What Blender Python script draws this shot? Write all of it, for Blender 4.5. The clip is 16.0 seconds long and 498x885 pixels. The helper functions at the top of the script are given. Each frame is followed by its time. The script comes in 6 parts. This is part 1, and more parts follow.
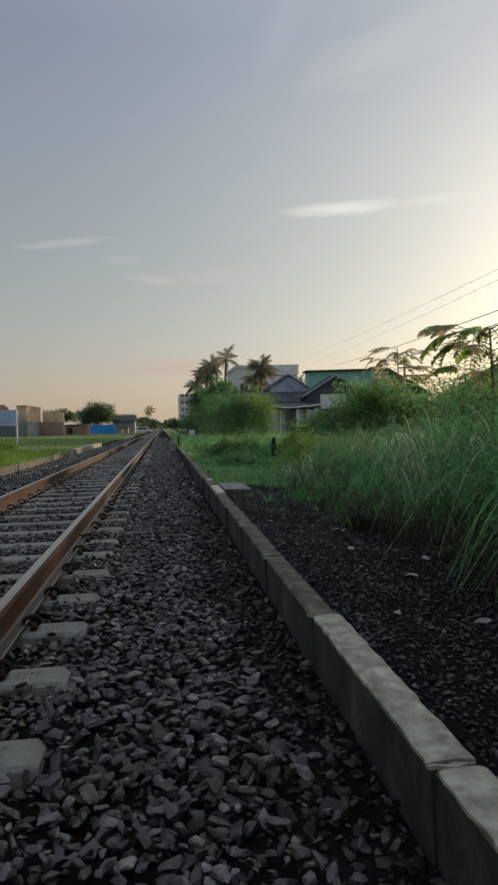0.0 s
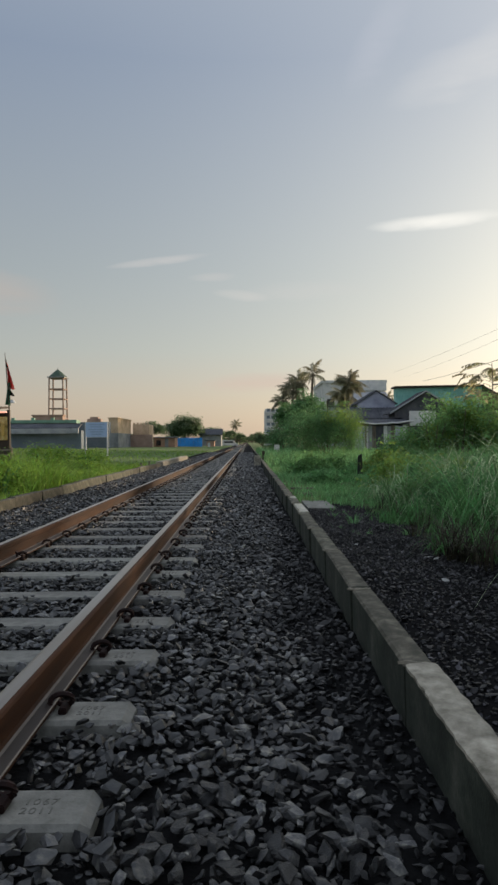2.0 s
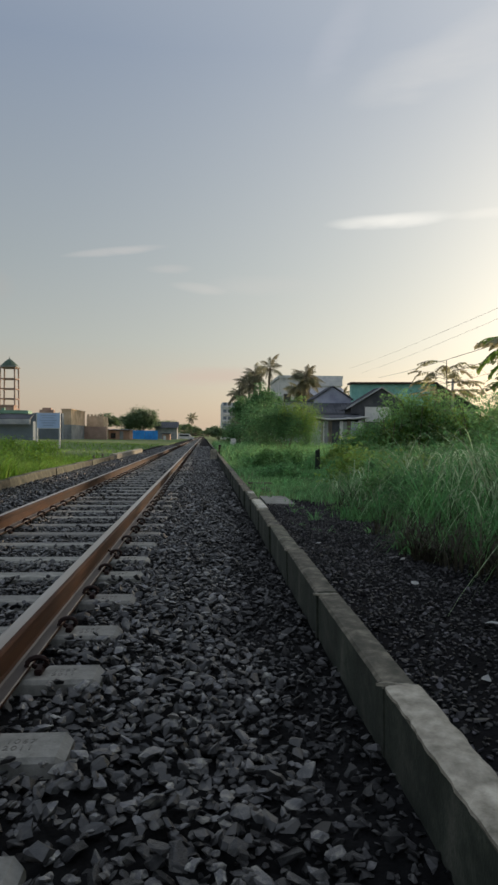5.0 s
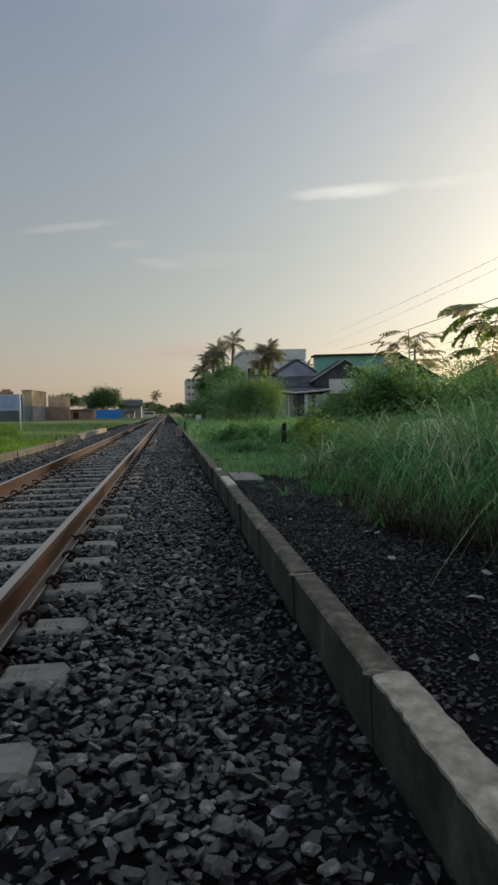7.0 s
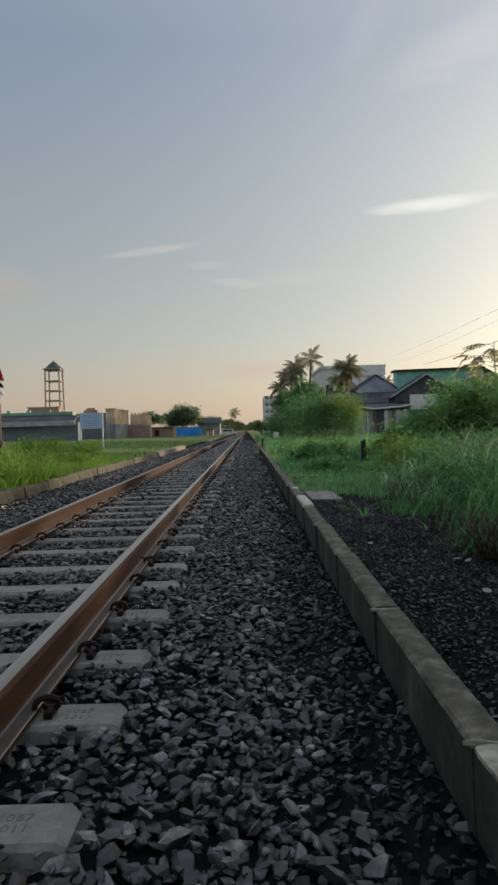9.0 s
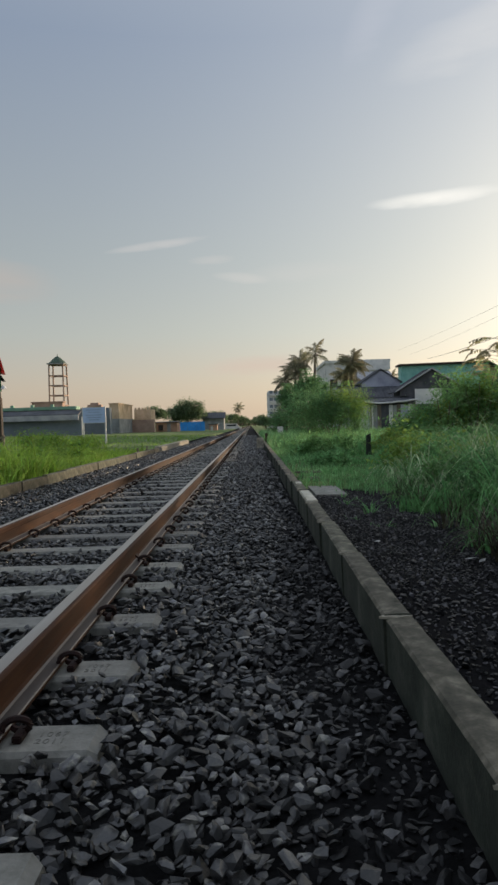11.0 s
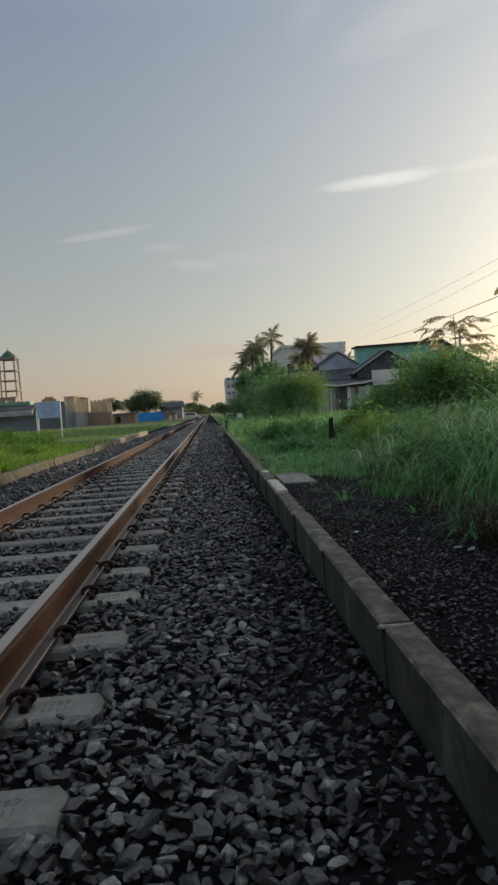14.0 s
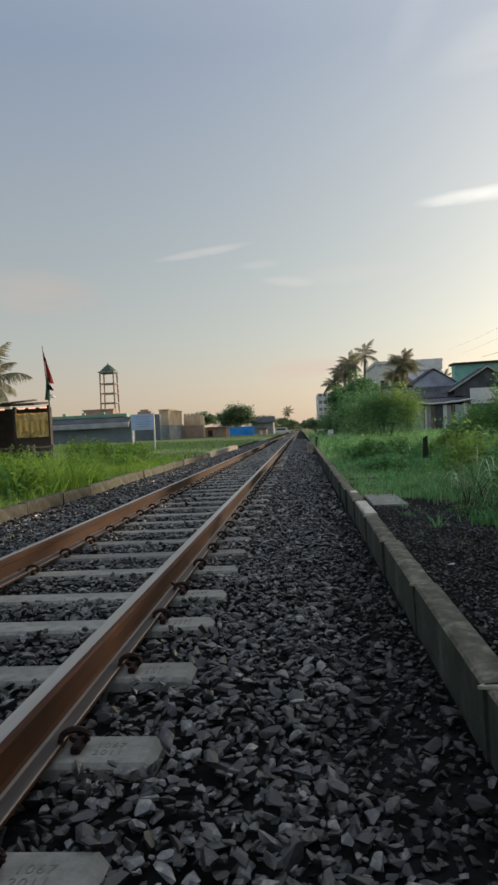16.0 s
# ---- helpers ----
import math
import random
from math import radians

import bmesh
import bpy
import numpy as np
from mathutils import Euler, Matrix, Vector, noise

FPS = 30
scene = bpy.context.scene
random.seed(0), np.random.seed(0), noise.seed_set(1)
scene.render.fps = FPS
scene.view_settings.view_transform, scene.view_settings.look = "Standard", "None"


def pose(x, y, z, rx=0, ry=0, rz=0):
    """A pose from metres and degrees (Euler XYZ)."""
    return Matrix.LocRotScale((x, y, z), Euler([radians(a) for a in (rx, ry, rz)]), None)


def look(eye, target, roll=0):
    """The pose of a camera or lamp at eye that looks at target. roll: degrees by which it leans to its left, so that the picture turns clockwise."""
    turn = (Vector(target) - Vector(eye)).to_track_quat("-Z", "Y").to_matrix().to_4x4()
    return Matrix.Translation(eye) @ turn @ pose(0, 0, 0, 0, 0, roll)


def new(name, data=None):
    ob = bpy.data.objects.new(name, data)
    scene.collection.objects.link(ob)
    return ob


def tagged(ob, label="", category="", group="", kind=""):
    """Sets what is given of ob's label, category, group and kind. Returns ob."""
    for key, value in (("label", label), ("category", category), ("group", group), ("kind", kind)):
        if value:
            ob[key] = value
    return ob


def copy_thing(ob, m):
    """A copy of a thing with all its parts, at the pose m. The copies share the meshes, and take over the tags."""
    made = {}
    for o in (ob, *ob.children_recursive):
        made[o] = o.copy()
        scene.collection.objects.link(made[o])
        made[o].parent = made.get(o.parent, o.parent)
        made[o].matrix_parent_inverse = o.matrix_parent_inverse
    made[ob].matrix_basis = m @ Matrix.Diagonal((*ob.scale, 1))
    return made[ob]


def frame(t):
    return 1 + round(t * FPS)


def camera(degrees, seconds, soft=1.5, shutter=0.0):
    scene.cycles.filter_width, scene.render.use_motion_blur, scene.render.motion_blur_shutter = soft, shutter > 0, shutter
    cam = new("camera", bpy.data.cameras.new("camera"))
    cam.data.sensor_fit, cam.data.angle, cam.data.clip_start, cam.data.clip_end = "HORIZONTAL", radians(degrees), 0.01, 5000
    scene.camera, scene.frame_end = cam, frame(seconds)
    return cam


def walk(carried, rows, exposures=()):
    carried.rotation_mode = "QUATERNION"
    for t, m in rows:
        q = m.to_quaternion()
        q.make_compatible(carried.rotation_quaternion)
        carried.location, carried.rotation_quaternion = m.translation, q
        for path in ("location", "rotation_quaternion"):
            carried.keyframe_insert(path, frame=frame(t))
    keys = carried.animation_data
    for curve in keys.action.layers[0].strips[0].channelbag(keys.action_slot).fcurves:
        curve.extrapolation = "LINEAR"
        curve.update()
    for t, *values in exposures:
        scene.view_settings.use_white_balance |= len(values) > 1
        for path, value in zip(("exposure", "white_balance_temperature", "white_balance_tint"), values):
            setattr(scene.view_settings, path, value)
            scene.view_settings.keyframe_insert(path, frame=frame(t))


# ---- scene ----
cam = camera(41.3, 16.0, 2.7)
PATH = [
    (0, (0.736, 0.391, 0.904), (0.997, 2.374, 0.853), -1.5),
    (0.5, (0.74, 0.454, 0.899), (0.917, 2.446, 0.862), -1.7),
    (1, (0.742, 0.515, 0.904), (0.85, 2.512, 0.848), -1.4),
    (1.5, (0.753, 0.579, 0.914), (0.786, 2.579, 0.875), -1.3),
    (2, (0.763, 0.63, 0.921), (0.768, 2.63, 0.919), -0.4),
    (2.5, (0.765, 0.686, 0.922), (0.774, 2.686, 0.929), -0.7),
    (3, (0.767, 0.724, 0.922), (0.774, 2.724, 0.923), -0.6),
    (3.5, (0.767, 0.769, 0.914), (0.774, 2.768, 0.889), -0.4),
    (4, (0.757, 0.825, 0.903), (0.79, 2.825, 0.887), -0.3),
    (4.5, (0.753, 0.882, 0.908), (0.857, 2.879, 0.942), -0.2),
    (5, (0.749, 0.942, 0.907), (0.887, 2.937, 0.887), 0.4),
    (5.2, (0.745, 0.962, 0.912), (0.912, 2.955, 0.911), 0.3),
    (7.3, (0.756, 1.158, 0.903), (0.997, 3.141, 0.802), -1.4),
    (7.5, (0.759, 1.188, 0.899), (0.964, 3.176, 0.814), -1.5),
    (8, (0.764, 1.254, 0.898), (0.869, 3.25, 0.852), -1.7),
    (8.5, (0.782, 1.322, 0.901), (0.829, 3.321, 0.856), -1.7),
    (8.7, (0.787, 1.343, 0.903), (0.799, 3.343, 0.865), -1.7),
    (11, (0.822, 1.626, 0.881), (0.815, 3.626, 0.828), -1.7),
    (11.5, (0.814, 1.671, 0.876), (0.771, 3.669, 0.797), -1.8),
    (12, (0.798, 1.723, 0.87), (0.729, 3.72, 0.793), -1.8),
    (12.5, (0.789, 1.788, 0.871), (0.81, 3.785, 0.767), -3.4),
    (13, (0.782, 1.857, 0.878), (0.885, 3.852, 0.79), -3.5),
    (13.5, (0.78, 1.91, 0.887), (0.92, 3.903, 0.796), -4.2),
    (14, (0.783, 1.96, 0.89), (0.896, 3.955, 0.792), -4.1),
    (14.5, (0.785, 2.018, 0.887), (0.826, 4.015, 0.801), -4.0),
    (15, (0.795, 2.081, 0.884), (0.758, 4.08, 0.841), -4.0),
    (15.5, (0.809, 2.141, 0.889), (0.739, 4.139, 0.824), -3.5),
    (16, (0.821, 2.195, 0.896), (0.664, 4.189, 0.861), -2.8),
]
walk(cam, [(t, look(eye, target, roll)) for t, eye, target, roll in PATH],
     [(0, -0.12), (0.5, 0.0), (2.0, 0.12), (3.0, 0.2), (5.0, 0.05), (7.4, -0.1), (8.0, 0.02), (8.6, 0.06), (11.0, 0.14),
      (12.5, 0.22), (13.3, 0.05), (14.0, -0.06), (15.0, 0.08), (16.0, 0.22)])

# ---------------------------------------------------------------- world, sun
SUN_AZ, SUN_EL = 48.0, 9.0
SUN_DIR = Vector((math.sin(radians(SUN_AZ)) * math.cos(radians(SUN_EL)),
                  math.cos(radians(SUN_AZ)) * math.cos(radians(SUN_EL)), math.sin(radians(SUN_EL))))


def make_world():
    w = bpy.data.worlds.new("sky")
    w.use_nodes = True
    scene.world = w
    nt = w.node_tree
    nt.nodes.clear()
    N, L = nt.nodes.new, nt.links.new

    def math_node(op, a, b=None, c=None, clamp=False):
        n = N("ShaderNodeMath")
        n.operation, n.use_clamp = op, clamp
        for i, v in enumerate((a, b, c)):
            if v is None:
                continue
            if isinstance(v, (int, float)):
                n.inputs[i].default_value = v
            else:
                L(v, n.inputs[i])
        return n.outputs[0]

    def mix(kind, f, a, b):
        n = N("ShaderNodeMix")
        n.data_type, n.blend_type = "RGBA", kind
        n.clamp_factor = True
        for s, v in ((n.inputs["Factor"], f), (n.inputs[6], a), (n.inputs[7], b)):
            if isinstance(v, (int, float)):
                s.default_value = v
            elif isinstance(v, tuple):
                s.default_value = (*v, 1)
            else:
                L(v, s)
        return n.outputs[2]

    tc = N("ShaderNodeTexCoord")
    nrm = N("ShaderNodeVectorMath")
    nrm.operation = "NORMALIZE"
    L(tc.outputs["Generated"], nrm.inputs[0])
    sep = N("ShaderNodeSeparateXYZ")
    L(nrm.outputs[0], sep.inputs[0])
    x, y, z = sep.outputs
    el = math_node("MULTIPLY", math_node("ARCSINE", z), 180 / math.pi)
    az = math_node("MULTIPLY", math_node("ARCTAN2", x, y), 180 / math.pi)
    # high thin overcast veil over the clear sky
    ramp = N("ShaderNodeValToRGB")
    L(math_node("DIVIDE", el, 60.0, clamp=True), ramp.inputs[0])
    cols = SKY_RAMP
    while len(ramp.color_ramp.elements) < len(cols):
        ramp.color_ramp.elements.new(0.5)
    for e, (p, c) in zip(ramp.color_ramp.elements, cols):
        e.position, e.color = p, (*c, 1)
    dot = N("ShaderNodeVectorMath")
    dot.operation = "DOT_PRODUCT"
    L(nrm.outputs[0], dot.inputs[0])
    dot.inputs[1].default_value = SUN_DIR
    near = math_node("MAXIMUM", dot.outputs["Value"], 0.0)
    veil = ramp.outputs[0]
    for power, amount, colour in SKY_GLOWS:
        g = math_node("MULTIPLY", math_node("POWER", near, power), amount)
        veil = mix("ADD", 1.0, veil, mix("MIX", g, (0, 0, 0), colour))
    opposite = math_node("MAXIMUM", math_node("MULTIPLY", dot.outputs["Value"], -1.0), 0.0)
    power, amount, colour = TWILIGHT_GLOW
    veil = mix("ADD", 1.0, veil, mix("MIX", math_node("MULTIPLY", math_node("POWER", opposite, power), amount), (0, 0, 0), colour))
    sky = N("ShaderNodeTexSky")
    sky.sky_type, sky.sun_disc = "NISHITA", False
    sky.sun_elevation, sky.sun_rotation = radians(SUN_EL), radians(SUN_AZ)
    sky.air_density, sky.dust_density = 1.0, 1.5
    both = mix("ADD", 1.0, veil, mix("MULTIPLY", 1.0, sky.outputs[0], (0.035, 0.035, 0.035)))
    # wisps of cloud
    noise_tex = N("ShaderNodeTexNoise")
    noise_tex.inputs["Scale"].default_value, noise_tex.inputs["Detail"].default_value = 1.0, 5
    mp = N("ShaderNodeMapping")
    mp.inputs["Scale"].default_value = (14, 14, 60)
    L(nrm.outputs[0], mp.inputs[0])
    L(mp.outputs[0], noise_tex.inputs["Vector"])
    wob = math_node("SUBTRACT", noise_tex.outputs[0], 0.5)
    big = N("ShaderNodeTexNoise")
    big.inputs["Scale"].default_value, big.inputs["Detail"].default_value = 5.0, 4
    L(nrm.outputs[0], big.inputs["Vector"])
    for a, e, wid, hei, slope, strength, colour in CLOUDS:
        da = math_node("DIVIDE", math_node("SUBTRACT", az, a), wid)
        mid = math_node("MULTIPLY_ADD", math_node("SUBTRACT", az, a), slope, e)
        de = math_node("DIVIDE", math_node("SUBTRACT", el, mid), hei)
        de = math_node("ADD", de, math_node("MULTIPLY", wob, 0.9))
        da = math_node("ADD", da, math_node("MULTIPLY", math_node("SUBTRACT", big.outputs[0], 0.5), 0.35))
        r2 = math_node("ADD", math_node("MULTIPLY", da, da), math_node("MULTIPLY", de, de))
        m = math_node("POWER", math_node("SUBTRACT", 1.0, r2, clamp=True), 1.3)
        m = math_node("MULTIPLY", m, math_node("MULTIPLY_ADD", noise_tex.outputs[0], 1.2, 0.2))
        both = mix("MIX", math_node("MULTIPLY", m, strength, clamp=True), both, colour)
    bg = N("ShaderNodeBackground")
    bg.inputs["Strength"].default_value = 1.0
    L(both, bg.inputs[0])
    out = N("ShaderNodeOutputWorld")
    L(bg.outputs[0], out.inputs[0])


SKY_RAMP = [(0, (0.364, 0.285, 0.24)), (0.06, (0.364, 0.305, 0.264)), (0.13, (0.316, 0.318, 0.299)), (0.24, (0.269, 0.289, 0.296)), (0.5, (0.193, 0.232, 0.305)),
            (0.62, (0.246, 0.285, 0.352)), (0.8, (0.43, 0.48, 0.557)), (1, (0.615, 0.68, 0.792))]
SKY_GLOWS = [(4.0, 0.46, (0.78, 0.72, 0.58)), (16.0, 0.42, (1.0, 0.87, 0.66))]
TWILIGHT_GLOW = (1.6, 0.3, (0.72, 0.77, 0.86))  # the pale belt opposite the low sun
CLOUDS = [  # azimuth, elevation, half width, half height, slope, strength, colour
    (15.8, 17.68, 5.8, 0.68, 0.015, 1.0, (0.92, 0.90, 0.84)),
    (24.6, 17.66, 4.5, 0.55, 0.0, 0.6, (0.95, 0.91, 0.83)),
    (-7.5, 15.20, 4.6, 0.38, 0.14, 0.65, (0.62, 0.59, 0.57)),
    (-3.0, 14.01, 2.2, 0.42, 0.05, 0.4, (0.58, 0.56, 0.54)),
    (-0.4, 12.52, 2.8, 0.5, -0.10, 0.5, (0.62, 0.60, 0.57)),
    (5.4, 12.75, 6.0, 1.0, 0.0, 0.25, (0.62, 0.60, 0.57)),
    (-21.6, 12.08, 6.5, 2.2, -0.05, 0.9, (0.44, 0.41, 0.385)),
    (20.9, 28.88, 9.0, 2.2, 0.25, 0.5, (0.66, 0.66, 0.66)),
    (11.5, 30.67, 3.0, 2.6, 0.8, 0.35, (0.52, 0.54, 0.60)),
    (1.2, 5.17, 5.5, 1.0, 0.05, 0.5, (0.62, 0.46, 0.39)),
]
make_world()
sun = new("sun", bpy.data.lights.new("sun", "SUN"))
sun.data.energy, sun.data.angle, sun.data.color = 5.0, radians(3), (1.0, 0.78, 0.54)
sun.rotation_mode = "QUATERNION"
sun.rotation_quaternion = SUN_DIR.to_track_quat("Z", "Y")


# ---------------------------------------------------------------- materials
def surf(name, cols, scale=6.0, rough=0.85, bump=0.3, bump_scale=60.0, metal=0.0, spec=0.3, rnd="", amount=0.3, stain=0.35,
         stain_scale=1.2, through_light=0.0, stretch=(1, 1, 1), skew=1.0):
    """A node material: colours mixed by a fine and a broad noise, fine relief, and variation from piece to piece."""
    m = bpy.data.materials.new(name)
    m.use_nodes = True
    nt = m.node_tree
    N, L = nt.nodes.new, nt.links.new
    bsdf = nt.nodes["Principled BSDF"]
    tc, mp = N("ShaderNodeTexCoord"), N("ShaderNodeMapping")
    mp.inputs["Scale"].default_value = stretch
    L(tc.outputs["Object"], mp.inputs[0])
    fine = N("ShaderNodeTexNoise")
    fine.inputs["Scale"].default_value, fine.inputs["Detail"].default_value = scale, 6
    fine.inputs["Roughness"].default_value = 0.65
    L(mp.outputs[0], fine.inputs["Vector"])
    ramp = N("ShaderNodeValToRGB")
    ramp.color_ramp.elements[0].position, ramp.color_ramp.elements[1].position = 0.32, 0.68
    while len(ramp.color_ramp.elements) < len(cols):
        ramp.color_ramp.elements.new(0.5)
    for i, (e, c) in enumerate(zip(ramp.color_ramp.elements, cols)):
        e.position = 0.32 + 0.36 * i / (len(cols) - 1)
        e.color = (*c, 1)
    L(fine.outputs[0], ramp.inputs[0])
    broad = N("ShaderNodeTexNoise")
    broad.inputs["Scale"].default_value, broad.inputs["Detail"].default_value = stain_scale, 3
    L(mp.outputs[0], broad.inputs["Vector"])
    hsv = N("ShaderNodeHueSaturation")
    L(ramp.outputs[0], hsv.inputs["Color"])
    v = N("ShaderNodeMath")
    v.operation = "MULTIPLY_ADD"
    L(broad.outputs[0], v.inputs[0])
    v.inputs[1].default_value, v.inputs[2].default_value = 2 * stain, 1 - stain
    value = v.outputs[0]
    if rnd:
        r = N("ShaderNodeNewGeometry").outputs["Random Per Island"] if rnd == "island" else N("ShaderNodeObjectInfo").outputs["Random"]
        if skew != 1:
            pw = N("ShaderNodeMath")
            pw.operation = "POWER"
            L(r, pw.inputs[0])
            pw.inputs[1].default_value = skew
            r = pw.outputs[0]
        k = N("ShaderNodeMath")
        k.operation = "MULTIPLY_ADD"
        L(r, k.inputs[0])
        k.inputs[1].default_value, k.inputs[2].default_value = 2 * amount, 1 - amount if skew == 1 else 1.0
        p = N("ShaderNodeMath")
        p.operation = "MULTIPLY"
        L(value, p.inputs[0]), L(k.outputs[0], p.inputs[1])
        value = p.outputs[0]
        h = N("ShaderNodeMath")
        h.operation = "MULTIPLY_ADD"
        L(r, h.inputs[0])
        h.inputs[1].default_value, h.inputs[2].default_value = 0.03, 0.485
        L(h.outputs[0], hsv.inputs["Hue"])
    L(value, hsv.inputs["Value"])
    L(hsv.outputs[0], bsdf.inputs["Base Color"])
    rg = N("ShaderNodeMath")
    rg.operation, rg.use_clamp = "MULTIPLY_ADD", True
    L(fine.outputs[0], rg.inputs[0])
    rg.inputs[1].default_value, rg.inputs[2].default_value = 0.3, rough - 0.15
    L(rg.outputs[0], bsdf.inputs["Roughness"])
    bsdf.inputs["Metallic"].default_value = metal
    bsdf.inputs["Specular IOR Level"].default_value = spec
    if bump:
        rel = N("ShaderNodeTexNoise")
        rel.inputs["Scale"].default_value, rel.inputs["Detail"].default_value = bump_scale, 4
        L(mp.outputs[0], rel.inputs["Vector"])
        b = N("ShaderNodeBump")
        b.inputs["Strength"].default_value, b.inputs["Distance"].default_value = bump, 0.3 / bump_scale
        L(rel.outputs[0], b.inputs["Height"])
        L(b.outputs[0], bsdf.inputs["Normal"])
    if through_light:
        t = N("ShaderNodeBsdfTranslucent")
        L(hsv.outputs[0], t.inputs[0])
        mx = N("ShaderNodeMixShader")
        mx.inputs[0].default_value = through_light
        L(bsdf.outputs[0], mx.inputs[1]), L(t.outputs[0], mx.inputs[2])
        L(mx.outputs[0], nt.nodes["Material Output"].inputs[0])
    return m


def glowing(name, colour, strength):
    m = surf(name, [colour, colour], bump=0)
    b = m.node_tree.nodes["Principled BSDF"]
    b.inputs["Emission Color"].default_value, b.inputs["Emission Strength"].default_value = (*colour, 1), strength
    return m


M_STONE = surf("crushed_stone", [(0.0060, 0.0062, 0.0068), (0.0130, 0.0129, 0.0130), (0.034, 0.0325, 0.0275)], 30, 0.44, 0.5, 160, spec=0.55, rnd="island", amount=4.4, stain=0.25, skew=3.6)
M_STONE_ONE = surf("crushed_stone_single", [(0.0060, 0.0062, 0.0068), (0.0130, 0.0129, 0.0130), (0.034, 0.0325, 0.0275)], 1.2, 0.44, 0.4, 8, spec=0.55, rnd="object", amount=4.4, stain=0.25, skew=3.6)
# Bed dirt taken near-black: shade in the gaps between stones is painted in.
M_BED = surf("ballast_bed_shade", [(0.0024, 0.0024, 0.0027), (0.0052, 0.0052, 0.0055), (0.0105, 0.0105, 0.0108)], 22, 0.95, 0.9, 40, spec=0.1, stain=0.3)
M_SOIL = surf("cinder_soil", [(0.0016, 0.0016, 0.0019), (0.0036, 0.0036, 0.0042), (0.0078, 0.0077, 0.0084)], 18, 0.95, 0.8, 70, spec=0.08, stain=0.4)
M_FIELD = surf("field_grass", [(0.038, 0.060, 0.018), (0.075, 0.128, 0.030), (0.135, 0.180, 0.053)], 1.5, 0.95, 0.6, 14, stain=0.5, stain_scale=0.12)
M_SLEEPER = surf("sleeper_concrete", [(0.122, 0.120, 0.104), (0.182, 0.178, 0.158), (0.232, 0.226, 0.203)], 18, 0.85, 0.6, 110, rnd="object", amount=0.18, stain=0.45, stain_scale=5)
M_MARK = surf("cast_figure_dirt", [(0.118, 0.113, 0.100), (0.150, 0.144, 0.130)], 18, 0.9, 0.3, 110)
M_RUST = surf("rusted_rail_steel", [(0.021, 0.0078, 0.0040), (0.040, 0.0155, 0.0073), (0.068, 0.0300, 0.0145)], 9, 0.75, 0.25, 140, metal=0.0, spec=0.15, stain=0.6, stretch=(1, 0.15, 1))
M_STEEL = surf("worn_rail_top", [(0.22, 0.18, 0.15), (0.31, 0.28, 0.25), (0.39, 0.37, 0.35)], 8, 0.38, 0.1, 150, metal=0.85, spec=0.5, stain=0.2, stretch=(1, 0.05, 1))
M_FOOT = surf("dusty_rail_foot", [(0.020, 0.0145, 0.012), (0.040, 0.031, 0.027), (0.075, 0.064, 0.058)], 10, 0.55, 0.2, 120, metal=0.2, spec=0.4, stain=0.5, stretch=(1, 0.15, 1))
# Bright lines on the foot's edge and fillet: highlights painted as colour.
M_FOOT_EDGE = surf("foot_edge_highlight", [(0.09, 0.075, 0.062), (0.15, 0.13, 0.112), (0.22, 0.195, 0.172)], 12, 0.5, 0.2, 120, metal=0.2, spec=0.5, stain=0.5, stretch=(1, 0.1, 1))
M_CLIP = surf("rusty_clip_steel", [(0.012, 0.006, 0.005), (0.026, 0.012, 0.009), (0.044, 0.02, 0.014)], 40, 0.7, 0.3, 200, metal=0.3, rnd="object", amount=0.3)
# Moss and wear, with the fall of light painted in: dark sides, paler tops.
M_KERB = surf("mossy_shaded_kerb_side", [(0.011, 0.0160, 0.0105), (0.029, 0.036, 0.026), (0.064, 0.067, 0.052)], 9, 0.92, 0.6, 90, rnd="object", amount=0.15, stain=0.6, stain_scale=3.5)
M_KERB_TOP = surf("worn_lit_kerb_top", [(0.040, 0.040, 0.028), (0.085, 0.080, 0.060), (0.175, 0.160, 0.122)], 13, 0.92, 0.5, 110, rnd="object", amount=0.2, stain=0.7, stain_scale=6)
M_KERB_OLD = surf("old_grey_kerb", [(0.030, 0.033, 0.023), (0.074, 0.073, 0.055), (0.148, 0.140, 0.112)], 7, 0.92, 0.6, 60, rnd="object", amount=0.3, stain=0.6, stain_scale=2.2)
M_KERB_NEW = surf("pale_cement", [(0.14, 0.128, 0.098), (0.27, 0.248, 0.20), (0.42, 0.388, 0.32)], 13, 0.92, 0.8, 80, stain=0.55, stain_scale=5)
M_PATCH = surf("cream_cement", [(0.27, 0.26, 0.21), (0.40, 0.385, 0.32), (0.50, 0.48, 0.41)], 12, 0.92, 0.7, 80, stain=0.35, stain_scale=5)
M_WHITE = surf("whitewashed_cement", [(0.45, 0.45, 0.42), (0.62, 0.61, 0.58), (0.7, 0.69, 0.66)], 9, 0.9, 0.3, 90, stain=0.25, stain_scale=4)
M_BLADE = surf("grass_blade", [(0.062, 0.156, 0.054), (0.120, 0.275, 0.097), (0.212, 0.395, 0.162)], 3, 0.75, 0, spec=0.10, rnd="island", amount=0.5, stain=0.5, stain_scale=0.7, through_light=0.5)
# Blade colour lightened to stand for highlights on the arching grass.
M_BLADE_PALE = surf("highlight_grass_blade", [(0.24, 0.34, 0.18), (0.38, 0.47, 0.28), (0.55, 0.62, 0.43)], 3, 0.6, 0, rnd="island", amount=0.5, stain=0.4, through_light=0.5)
